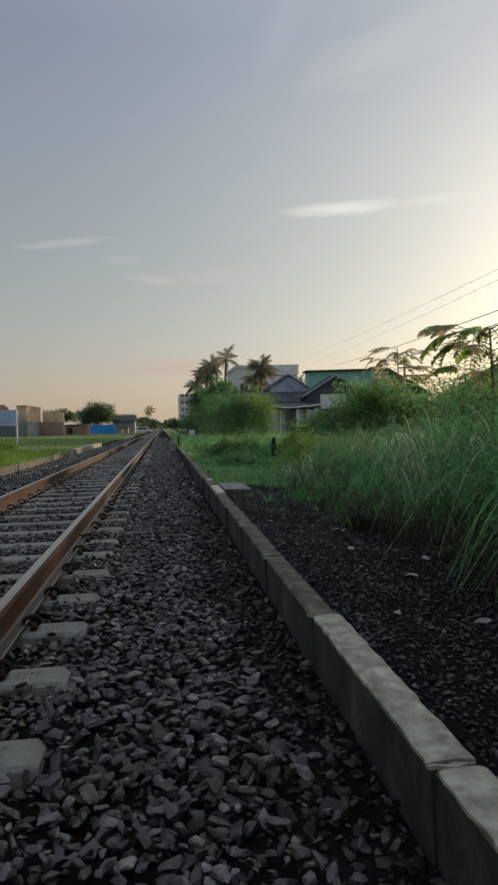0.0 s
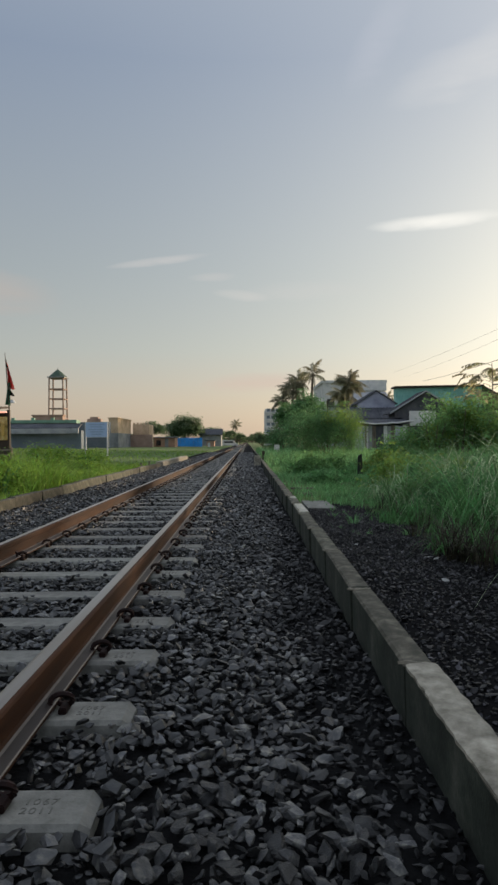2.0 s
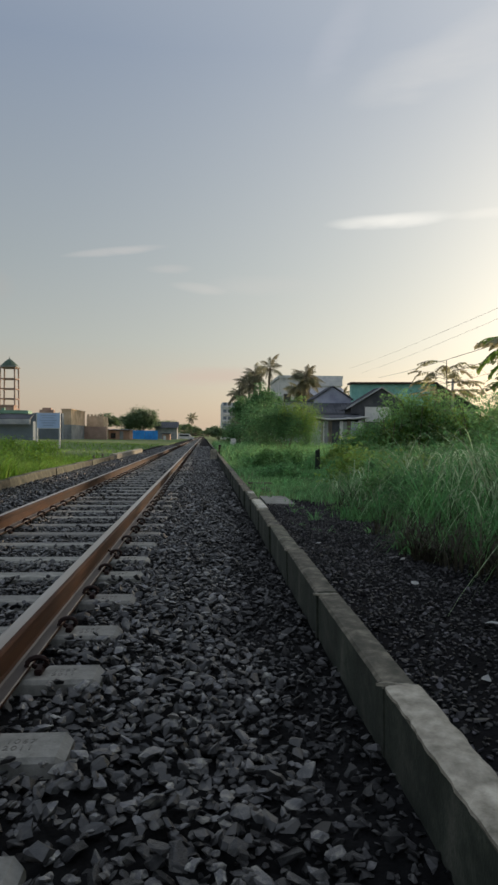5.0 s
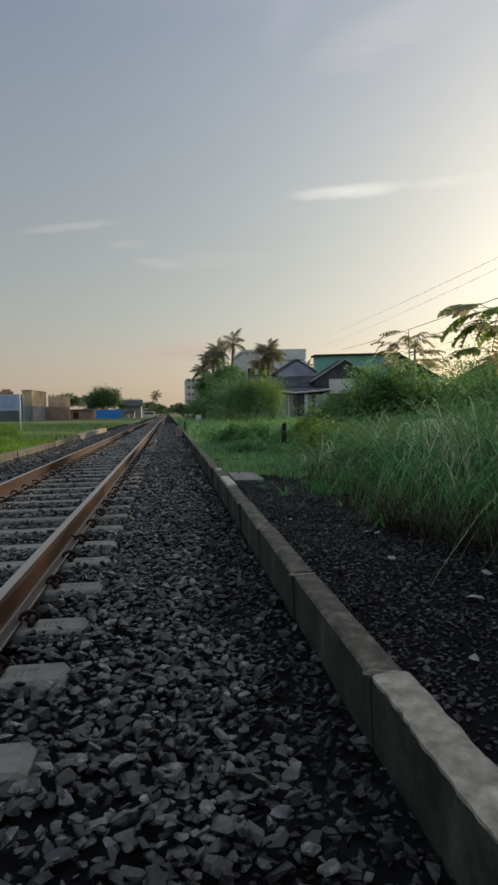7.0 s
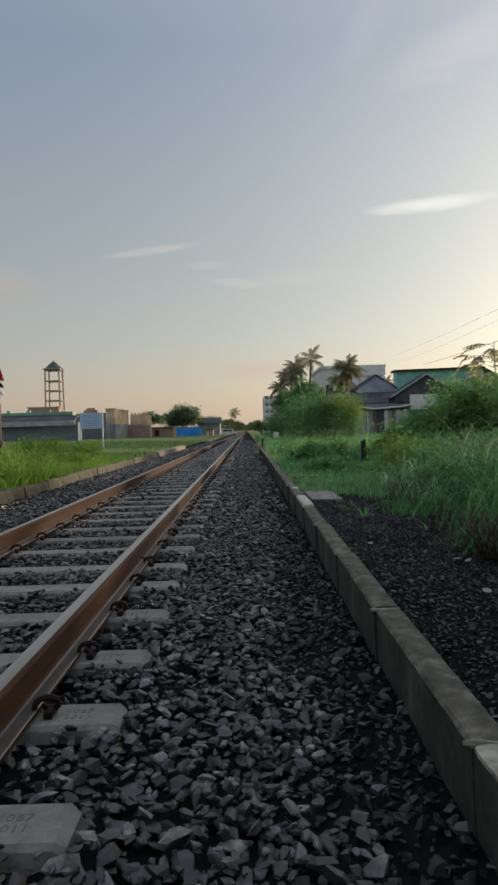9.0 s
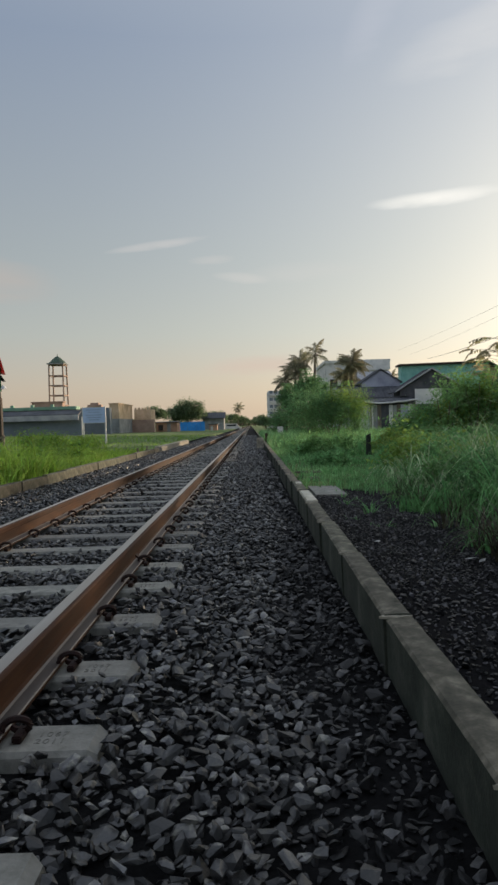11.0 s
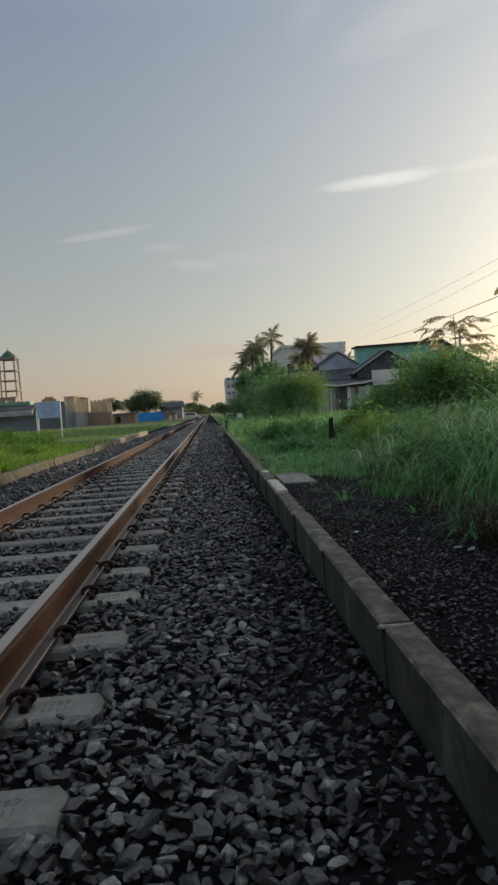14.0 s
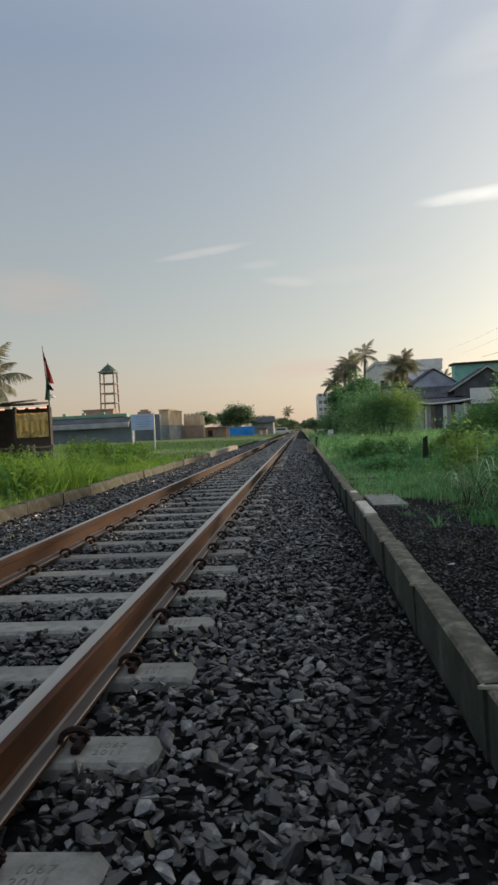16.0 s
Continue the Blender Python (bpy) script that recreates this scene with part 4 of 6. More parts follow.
# ---------------------------------------------------------------- right side: houses and yard
def window_part(parent, x, y, z, w, h, frame_mat, depth=0.12):
    """A framed dark window in a wall that faces the track (towards -y)."""
    f = part("window", boxes(((x - w / 2 - 0.08, y - depth, z - 0.08), (x + w / 2 + 0.08, y, z)), ((x - w / 2 - 0.08, y - depth, z + h), (x + w / 2 + 0.08, y, z + h + 0.08)),
                             ((x - w / 2 - 0.08, y - depth, z), (x - w / 2, y, z + h)), ((x + w / 2, y - depth, z), (x + w / 2 + 0.08, y, z + h))), frame_mat, parent)
    part("pane", boxes(((x - w / 2, y - 0.04, z), (x + w / 2, y - 0.015, z + h))), M_DARK, f, "dark glass")
    return f


def gable_roof(parent, x0, x1, xa, ze, za, y0, y1, mat, over=0.3, label=""):
    """Two corrugated slopes whose ridge runs along y."""
    for xe, in ((x0,), (x1,)):
        s = -1 if xe < xa else 1
        k = (ze - za) / abs(xe - xa)
        bm = bmesh.new()
        sheet(bm, (xa, y0 - over, za), (0, y1 - y0 + 2 * over, 0), (xe + s * over - xa, 0, k * (abs(xe - xa) + over)), 40, 0.03, 0.05, 14)
        part("roof_slope", bm, mat, parent, label)


def make_houses():
    # two-storey house, pale blue gable
    h = thing("gable_house", "two-storey house with faded blue gable wall and dark sheet roof", "house", "houses beyond the grass", at=(0, 0, lift(11.8, 57)))
    bm = bmesh.new()
    prism(bm, [(10.2, 0.0), (13.4, 0.0), (13.4, 4.7), (11.8, 5.65), (10.2, 4.7)], 57, 60)
    part("wall", bm, M_PLASTER_BLUE, h)
    gable_roof(h, 10.15, 13.45, 11.8, 4.72, 5.78, 57, 60, M_TIN_DARK, 0.15)
    part("side_wing", boxes(((8.2, 58, 0), (10.2, 63, 4.45))), M_PLASTER_BLUE, h, "faded blue side wing")
    bm = bmesh.new()
    sheet(bm, (8.0, 57.6, 4.5), (2.25, 0, 0), (0, 5.8, 0.25), 30, 0.02, 0.05, 10)
    part("wing_roof", bm, M_TIN_DARK, h)
    bm = bmesh.new()
    sheet(bm, (9.2, 57.1, 4.35), (4.6, 0, 0), (0, -2.6, -1.25), 40, 0.03, 0.05, 16)
    part("lean_to_roof", bm, M_TIN_DARK, h, "dark sheet lean-to roof")
    part("lean_to_wall", boxes(((9.3, 54.6, 0), (13.7, 54.75, 3.0))), M_BLOCK_GREY, h)
    window_part(h, 8.9, 58, 3.0, 0.6, 0.9, M_TRIM_DARK)
    # dark gabled house in front of the green one
    g = thing("wooden_house", "dark gabled house with pale board wall and sheet roof", "house", "houses beyond the grass", at=(0, 0, lift(14.7, 52)))
    bm = bmesh.new()
    prism(bm, [(12.3, 0.0), (17.2, 0.0), (17.2, 3.9), (14.7, 5.25), (12.3, 3.8)], 52.2, 54.5)
    part("wall", bm, M_TIN_DARK, g, "dark weathered gable wall")
    gable_roof(g, 12.0, 17.4, 14.7, 3.75, 5.42, 52.2, 54.5, M_TIN_DARK, over=0.15, label="weathered roof sheets")
    for sx, xe, ze in ((-1, 11.9, 3.62), (1, 17.5, 3.62)):
        bm = bmesh.new()
        prism(bm, [(14.7, 5.46), (14.7, 5.34), (xe, ze), (xe, ze + 0.13)], 51.98, 52.03)
        part("barge_board", bm, M_TIN_PALE, g, "pale edge board")
    for k in range(8):
        x0 = 13.4 + k * 0.26
        part("board", boxes(((x0, 52.06, 2.7), (x0 + 0.25, 52.13, 3.85))), M_PLASTER_WHITE, g)
    # low sheds in front
    s = thing("shed", "low shed with rusty sheet roof and upright boards", "shed", "houses beyond the grass", at=(0, 0, lift(11, 50)))
    bm = bmesh.new()
    sheet(bm, (8.5, 50.0, 2.75), (4.5, 0, 0.05), (0, 2.4, 0.35), 40, 0.025, 0.04, 16)
    part("shed_roof", bm, M_TIN_DARK, s)
    bm = bmesh.new()
    tube(bm, [(8.4 + 0.47 * i, 49.93 - 0.02 * (i % 2), 2.83 - 0.030 * i + 0.05 * math.sin(i * 1.3)) for i in range(6)] + [(11.2 + 0.4 * i, 49.93, 2.70 + 0.035 * i + 0.03 * math.sin(i * 2.1)) for i in range(6)], [0.065] * 12, 7)
    part("eaves_edge", bm, M_PLASTER_WHITE, s, "pale bowed eaves edge")
    part("back_wall", boxes(((8.7, 52.2, 0), (12.9, 52.3, 3.2))), M_TIN_DARK, s)
    for k in range(14):
        x0 = 9.0 + k * 0.285
        # Boards 5 and 6 are dark sheet, standing for the shaded door gap.
        part("board", boxes(((x0, 50.15, 0), (x0 + 0.268, 50.19, 2.58 - 0.04 * (k % 3)))), M_TIN_DARK if k in (5, 6) else (M_PLASTER_BLUE, M_BLOCK_GREY, M_PLASTER_BLUE, M_WOOD, M_PLASTER_WHITE)[k * 7 % 5], s)
    for x in (8.7, 9.6, 12.85):
        part("post", boxes(((x, 50.1, 0), (x + 0.09, 50.2, 2.7))), M_WOOD, s)
    part("side_wall", boxes(((8.72, 50.2, 0), (9.5, 50.26, 2.2))), M_PLASTER_BLUE, s)
    # big green building behind
    b = thing("green_building", "tall building clad in sea-green metal sheet with dark eaves", "building", "houses beyond the grass", at=(0, 0, lift(17, 60)))
    bm = bmesh.new()
    prism(bm, [(14.2, 0), (21.9, 0), (21.9, 6.45), (14.2, 6.35)], 60, 61.2)
    part("wall", bm, M_TIN_GREEN, b)
    for k in range(16):
        x0 = 14.25 + k * 0.48
        part("seam", boxes(((x0, 59.95, 0.2), (x0 + 0.05, 60.0, 6.34))), M_TIN_GREEN, b)
    bm = bmesh.new()
    prism(bm, [(14.0, 6.36), (22.0, 6.46), (22.0, 6.62), (14.0, 6.52)], 59.7, 61.4)
    part("eaves_board", bm, M_TRIM_DARK, b, "dark brown eaves board")
    bm = bmesh.new()
    sheet(bm, (21.9, 59.8, 6.6), (0, 12.4, 0), (4.4, 0, -2.5), 40, 0.03, 0.06, 18)
    part("side_roof", bm, M_TIN_DARK, b)
    part("side_room", boxes(((21.9, 60.3, 0), (25.8, 71.5, 4.2))), M_BLOCK_GREY, b)
    # white block far behind
    w = thing("white_building", "large pale weathered building behind the palms", "building", "houses beyond the grass", at=(0, 0, lift(20, 110)))
    part("wall", boxes(((13.3, 110, 0), (23.6, 125, 11.5))), M_PLASTER_WHITE, w)
    part("parapet", boxes(((13.1, 109.8, 11.5), (23.9, 125.2, 11.95)), ((19.0, 109.7, 10.2), (23.8, 109.99, 11.5))), M_PLASTER_WHITE, w)
    bm = bmesh.new()
    sheet(bm, (17.0, 109.4, 10.0), (6.6, 0, 0), (0, -6.0, -2.2), 30, 0.03, 0.08, 12)
    part("lower_roof", bm, M_TIN_PALE, w)
    for k in range(4):
        window_part(w, 14.6 + k * 2.2, 110, 7.6, 1.0, 1.2, M_TRIM_DARK)
    # white multi-storey block near the vanishing point
    a = thing("apartment_block", "distant white multi-storey block with rows of windows", "building", "houses beyond the grass", at=(0, 0, lift(7, 152)))
    part("wall", boxes(((5.0, 152, 0), (9.4, 166, 9.2))), M_PLASTER_WHITE, a)
    for f in range(5):
        part("floor_band", boxes(((4.8, 151.6, 1.6 + f * 1.6), (9.6, 152, 1.95 + f * 1.6))), M_PLASTER_WHITE, a)
        for k in range(4):
            # Panes grey instead of dark: the softening by haze is in their colour.
            part("window", boxes(((5.25 + k * 1.05, 151.9, 2.1 + f * 1.6), (6.0 + k * 1.05, 151.98, 2.8 + f * 1.6))), M_GREY_PAINT, a)
    # tiled roof by the bushes
    r = thing("tiled_house", "house with red tiled roof behind tall bushes", "house", "houses beyond the grass", at=(0, 0, lift(17, 31)))
    bm = boxes(((14.6, 30.4, 0), (22, 36, 2.6)))
    for v in bm.verts:
        v.co.x += 0.6 * (v.co.y - 30.4)
    part("wall", bm, M_BLOCK_GREY, r)
    bm = bmesh.new()
    sheet(bm, (18.6, 29.7, 5.2), (4.2, 7, 0), (-5.2, 0, -2.6), 48, 0.03, 0.09, 20)
    part("roof_slope", bm, M_TILE_RED, r)
    bm = bmesh.new()
    sheet(bm, (18.6, 29.7, 5.2), (4.2, 7, 0), (5.2, 0, -2.6), 48, 0.03, 0.09, 20)
    part("roof_slope", bm, M_TILE_RED, r)
    bm = bmesh.new()
    prism(bm, [(14.4, 2.6), (22.0, 2.6), (18.6, 4.9)], 30.4, 30.6)
    part("gable_wall", bm, M_BLOCK_GREY, r)
    bm = bmesh.new()
    for sx in (-1, 1):
        sheet(bm, (18.6, 29.62, 5.22), (0, 0.1, 0), (sx * 5.2, 0, -2.6), 2, 0, 0.2, 1)
    part("barge_board", bm, M_TILE_RED, r, "brick-red barge board")


make_houses()


def sagging(p, q, sag, n=18):
    p, q = Vector(p), Vector(q)
    return [p.lerp(q, i / n) - Vector((0, 0, sag * 4 * (i / n) * (1 - i / n))) for i in range(n + 1)]


def make_power_line():
    pole = thing("utility_pole", "slim grey concrete utility pole with crossarm", "utility pole", "utility poles", at=(21.55, 55, lift(21.55, 55)))
    bm = bmesh.new()
    tube(bm, [(0, 0, -0.2), (0, 0, 6.9)], [0.14, 0.09], 10)
    part("pole", bm, M_BLOCK_GREY, pole)
    part("crossarm", boxes(((-0.6, -0.05, 6.3), (0.6, 0.05, 6.4))), M_WOOD, pole)
    second = thing("utility_pole", "dark slender pole with crossarm beside the houses", "utility pole", "utility poles", at=(7.25, 54, lift(7.25, 54)))
    bm = bmesh.new()
    tube(bm, [(0, 0, -0.2), (0, 0, 4.6)], [0.09, 0.06], 8)
    part("pole", bm, M_TRIM_DARK, second)
    part("crossarm", boxes(((-0.45, -0.04, 3.55), (0.45, 0.04, 3.65))), M_TRIM_DARK, second)
    for p, q, sag, r in (((24.65, 90, 9.0), (10.2, 10, 4.04), 0.25, 0.017), ((30.8, 90, 9.0), (9.1, 10, 3.5), 0.25, 0.019), ((33.5, 90, 8.25), (8.6, 10, 3.07), 0.25, 0.012),
                         ((20.6, 90, 10.2), (10.96, 10, 5.5), 0.25, 0.006), ((22.2, 90, 9.6), (10.67, 10, 5.17), 0.25, 0.006)):
        bm = bmesh.new()
        tube(bm, sagging(p, q, sag), r, 5)
        tagged(part("power_cable", bm, M_CABLE), "thin dark overhead cable against the sky", "cable", "overhead cables")


make_power_line()

for at, h, ln, n, ragged in (((8.2, 78, 0), 9.45, 2.4, 11, 0.2), ((6.2, 75, 0), 8.15, 2.1, 22, 0.25), ((5.6, 74, 0), 7.1, 2.1, 22, 0.2), ((4.3, 72, 0), 5.8, 1.9, 20, 0.2),
                             ((12.7, 80, 0), 8.5, 2.5, 34, 0.1), ((12.3, 82, 0), 7.1, 2.5, 26, 0.1), ((18.2, 84, 0), 7.3, 1.4, 12, 0.1)):
    palm("tall coconut palm with drooping brownish green fronds", at, h, ln, n, (0.3, 0.1), 0.17, ragged)
palm("coconut palm with long drooping fronds behind the hut", (-20.4, 45, 0), 4.75, 3.0, 16, (0.5, 0.1))
palm("far coconut palm above the tree line", (-3.0, 200, 0), 6.6, 2.4, 14, (0.2, 0.1))

# trees and bushes beyond the grass on the right
big = bush("bush", "large rounded green bush with yellow-green top", (5.0, 35.5, 0.15), (1.85, 1.7, 2.1), 21000, 0.086, M_LEAF_DEEP, 75, spread=0.24)
# Top right shoots get a yellow-green colour in place of warm sunlight.
V, F = leaves(clumps(4000, (0.7, -0.5, 1.75), (1.0, 0.8, 0.8), 0.34, 22), 0.086)
link("yellow_top", raw("yellow_top", V, F), M_LEAF_YELLOW, big, "shoots coloured yellow-green for the sun on that side")
bush("bush", "dense green bush under the palms", (4.9, 46, 0.15), (1.5, 1.6, 2.7), 8000, 0.14, M_LEAF_DEEP, 60)
bush("bush", "dense green bush under the palms", (4.0, 56, 0.15), (1.6, 1.8, 1.5), 5000, 0.14, M_LEAF_DEEP, 50)
tree("broadleaf_tree", "leafy tree below the palms", (6.3, 62, 0), 5.7, (1.6, 1.8, 2.2), 10000, 0.17, M_LEAF_DEEP)
tree("broadleaf_tree", "leafy tree below the palms", (5.0, 66, 0), 5.0, (1.5, 1.6, 1.9), 8000, 0.17, M_LEAF_DEEP)
tree("broadleaf_tree", "leafy tree beside the line", (5.6, 90, 0), 3.6, (2.2, 2.4, 1.6), 4000, 0.24, M_LEAF_FAR)
tree("broadleaf_tree", "leafy tree beside the line", (10.4, 70, 0), 5.4, (2.0, 2.0, 1.8), 4500, 0.2, M_LEAF)
for at, r, n, m in (((5.5, 19.3, 0.2), (1.0, 1.0, 0.95), 5200, M_LEAF), ((7.0, 19.5, 0.2), (1.4, 1.2, 1.78), 9000, M_LEAF), ((8.6, 19, 0.2), (1.6, 1.4, 1.6), 8000, M_LEAF),
                    ((10.4, 18.5, 0.2), (1.8, 1.6, 2.1), 7500, M_LEAF), ((7.6, 14.5, 0.2), (1.3, 1.2, 1.35), 6000, M_LEAF), ((9.6, 14.0, 0.2), (1.7, 1.5, 1.9), 7000, M_LEAF),
                    ((10.6, 27, 0.2), (1.9, 1.6, 1.6), 6000, M_LEAF), ((12.2, 24, 0.2), (2.2, 2.0, 2.3), 6500, M_LEAF)):
    bush("bush", "wild green bush overgrown with tall grass", at, r, int(n * 1.7), 0.078, m, 75, spread=0.225)


def compound_leaf(pairs, droop, mat):
    """A pinnate leaf one metre long: a thin stalk with paired drooping leaflets."""
    V, F = [], []
    pts = [Vector((q, 0, 0.35 * q - droop * q * q)) for q in np.linspace(0, 1, 9)]
    for a, b in zip(pts, pts[1:]):
        k = len(V)
        V += [a + Vector((0, -0.025, 0)), a + Vector((0, 0.025, 0)), b + Vector((0, 0.018, 0)), b + Vector((0, -0.018, 0)), a - Vector((0, 0, 0.015)), b - Vector((0, 0, 0.012))]
        F += [(k, k + 1, k + 2), (k, k + 2, k + 3), (k, k + 4, k + 5), (k, k + 5, k + 3), (k + 1, k + 2, k + 5), (k + 1, k + 5, k + 4)]
    for i in range(pairs):
        q = 0.25 + 0.75 * i / (pairs - 1)
        p = Vector((q, 0, 0.35 * q - droop * q * q))
        for s in (-1, 1):
            o = (Vector((0.5, s * 0.8, -0.35 + rng.uniform(-0.25, 0.1)))).normalized() * 0.42 * (1.1 - 0.5 * q)
            w = o.cross(Vector((0, 0, 1))).normalized() * 0.085
            k = len(V)
            V += [p, p + o * 0.4 + w + Vector((0, 0, 0.02)), p + o * 0.8 + w * 0.8, p + o - Vector((0, 0, 0.04)), p + o * 0.8 - w * 0.8, p + o * 0.4 - w + Vector((0, 0, 0.02))]
            F += [(k, k + 1, k + 5), (k + 1, k + 2, k + 5), (k + 2, k + 4, k + 5), (k + 2, k + 3, k + 4)]
    me = raw("leaf", [tuple(v) for v in V], F)
    me.materials.append(mat)
    return me


# Leaf colour made pale to give the look of light from behind.
M_LEAF_PALE = surf("pale_backlit_leaf", [(0.26, 0.24, 0.13), (0.36, 0.33, 0.19), (0.45, 0.41, 0.26)], 1.0, 0.5, 0, rnd="object", amount=0.3, through_light=0.6)
LEAVES = [compound_leaf(7, 0.65, M_LEAF_YELLOW), compound_leaf(8, 0.9, M_LEAF_PALE), compound_leaf(7, 0.5, M_LEAF_PALE)]
PALE_LEAVES = [compound_leaf(5, 0.55, M_LEAF_PALE), compound_leaf(6, 0.8, M_LEAF_PALE), compound_leaf(4, 0.4, M_LEAF_PALE)]


def feather_tree(at, height, sprays, length, seed, label, leaf_len, kinds):
    """A small tree with arching branches of large pinnate leaves."""
    t = thing("feather_leaved_tree", label, "tree", "trees", at=raised(at))
    r = random.Random(seed)
    bm = bmesh.new()
    tube(bm, [(0, 0, -0.1), (0.05, 0, height * 0.5), (0.0, 0.05, height)], [0.06, 0.045, 0.02], 7)
    part("trunk", bm, M_BARK, t)
    for k in range(sprays):
        a, z = k * 2.4 + r.uniform(-0.4, 0.4), height * r.uniform(0.62, 1.0)
        d = Vector((math.cos(a), math.sin(a), 0))
        ln = length * r.uniform(0.6, 1.1)
        along = lambda q: Vector((0, 0, z)) + d * ln * q + Vector((0, 0, ln * (0.55 * q - 0.4 * q * q)))
        bm = bmesh.new()
        tube(bm, [along(q) for q in (0, 0.25, 0.5, 0.75, 1)], [0.016, 0.013, 0.010, 0.007, 0.004], 5)
        sp = part("branch", bm, M_BARK, t)
        for i, q in enumerate((0.45, 0.7, 0.9, 1.0)):
            lf = link("leaf", kinds[(k + i) % 3], None, sp)
            lf.location = along(q)
            lf.rotation_euler = (r.uniform(-0.3, 0.3), r.uniform(-0.3, 0.3), a + (-1) ** i * r.uniform(0.3, 1.0) * (1.1 - q) * 1.6)
            lf.scale = [leaf_len * r.uniform(0.8, 1.2)] * 3
    return t


feather_tree((8.0, 14.2, 0.15), 3.05, 14, 1.05, 3, "small tree with arching feathery leaf sprays", 0.62, LEAVES)
feather_tree((15.4, 40, 0.15), 6.0, 20, 1.4, 9, "slender sapling with open pale feathery leaves", 0.8, PALE_LEAVES)
feather_tree((10.0, 12.6, 0.15), 3.3, 12, 1.0, 5, "small tree with arching feathery leaf sprays", 0.8, LEAVES)


# ---------------------------------------------------------------- grass
def region(n, x0, x1, y0, y1, inside):
    """About n random points of a rectangle, those kept for which inside(x, y) gives a share above chance."""
    x, y = rng.uniform(x0, x1, n), rng.uniform(y0, y1, n)
    k = np.array([inside(a, b) for a, b in zip(x, y)]) > rng.random(n)
    x, y = x[k], y[k]
    z = np.array([ground_height(a, b) for a, b in zip(x, y)])
    return np.column_stack([x, y, z - 0.02])


def edge(y):
    """Where the grass begins beside the bare strip."""
    return 2.32 + 0.12 * math.sin(y * 1.9) + 0.08 * math.sin(y * 4.3 + 1) if y < 7.5 else (2.32 - 0.16 * (y - 7.5) if y < 9.8 else max(1.52, 1.90 - 0.16 * (y - 9.8))) + 0.07 * math.sin(y * 3)


def grass(name, label, P, h, width, lean, droop, mat, seg=4, way=None):
    V, F = blades(P, h, width, lean, droop, seg, way)
    return tagged(link(name, raw(name, V, F), mat), label, "grass", kind="stuff")


def before_stump(x, y, width):
    """Whether a plant would stand in the low patch between the track and the stump."""
    return abs(x - 0.78 - 0.177 * (y - 1.4)) < width and 6.5 < y < 17.9


def tall(P):
    """How high the grass grows at each point: higher away from the track, lower further along it."""
    d = np.clip((P[:, 0] - np.array([edge(y) for y in P[:, 1]])) / 1.15, 0, 1)
    fade = np.clip(1.0 - (P[:, 1] - 6.0) / 5.5, 0.0, 1.0)
    far = np.clip((P[:, 0] - 2.5) / 3.5, 0, 1) * (1 - fade)
    lump = np.array([noise.noise(Vector((x * 0.8, y * 0.8, 5))) for x, y in P[:, :2]])
    gap = np.array([0.32 if before_stump(x, y, 0.42) else 1.0 for x, y in P[:, :2]])
    return gap * ((0.26 + 0.86 * d + 0.62 * np.clip((P[:, 0] - 3.0) / 1.2, 0, 1)) * fade + (0.22 + 0.55 * far) * (1 - fade)) * (1 + 0.8 * lump)


def tussocks(centres, heights, per, radius):
    """Blade feet, outward ways and heights for clumps of grass."""
    n = len(centres)
    k = np.repeat(np.arange(n), per)
    a = rng.uniform(0, math.tau, len(k))
    r = radius * np.sqrt(rng.random(len(k)))
    P = centres[k] + np.column_stack([np.cos(a) * r, np.sin(a) * r, np.zeros(len(k))])
    return P, a + rng.normal(0, 0.5, len(k)), heights[k] * rng.uniform(0.55, 1.2, len(k))


C = region(1350, 2.1, 9.0, -4.5, 18, lambda x, y: (1.0 if noise.noise(Vector((x * 1.1, y * 1.1, 9))) > -0.22 else 0.25) if x > edge(y) + (0.36 if y < 5.5 else 0.12) else 0.0)
P, A, H = tussocks(C, tall(C), 70, 0.24)
grass("tall_grass", "dense tall green grass in arching tussocks beside the track", P, np.minimum(H * 1.25, 1.6), 0.016, 0.60, 1.05, M_BLADE, 7, A)
P = region(16000, 2.0, 9.0, -4.5, 18, lambda x, y: 1.0 if x > edge(y) + (0.3 if y < 6 else 0.0) else 0.0)
grass("undergrowth_grass", "short green grass between the tussocks", P, tall(P) * rng.uniform(0.3, 0.75, len(P)), 0.018, 0.7, 0.4, M_BLADE, 4)
C = region(230, 2.5, 6.5, 2.3, 12, lambda x, y: 1.0 if x > edge(y) + 0.5 and not before_stump(x, y, 0.3) else 0.0)
P, A, H = tussocks(C, np.clip(tall(C), 0.4, 1.15), 15, 0.10)
grass("arching_grass", "long arching grass blades above the thicket, coloured pale as highlights", P, H * 1.55, 0.0125, 0.58, 1.4, M_BLADE_PALE, 12, math.pi + rng.normal(0, 1.3, len(P)))
C = region(40, 1.6, 2.35, 6.5, 10.0, lambda x, y: 0.9 if noise.noise(Vector((x * 3, y * 1.5, 7))) > 0.05 else 0.06)
P, A, H = tussocks(C, rng.uniform(0.05, 0.16, len(C)), 9, 0.06)
grass("sparse_weeds", "sparse small weeds on the dark soil strip", P, H, 0.012, 0.9, 0.5, M_WEED, 4, A)
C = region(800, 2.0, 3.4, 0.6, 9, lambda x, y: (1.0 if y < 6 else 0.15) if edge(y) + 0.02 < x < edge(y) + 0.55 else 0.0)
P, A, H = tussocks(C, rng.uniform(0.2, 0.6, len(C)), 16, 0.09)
grass("dry_grass", "dry brown grass stems at the thicket foot, coloured dark for the shade there", P, H, 0.010, 0.9, 0.7, M_DRY_SHADED, 5, A)
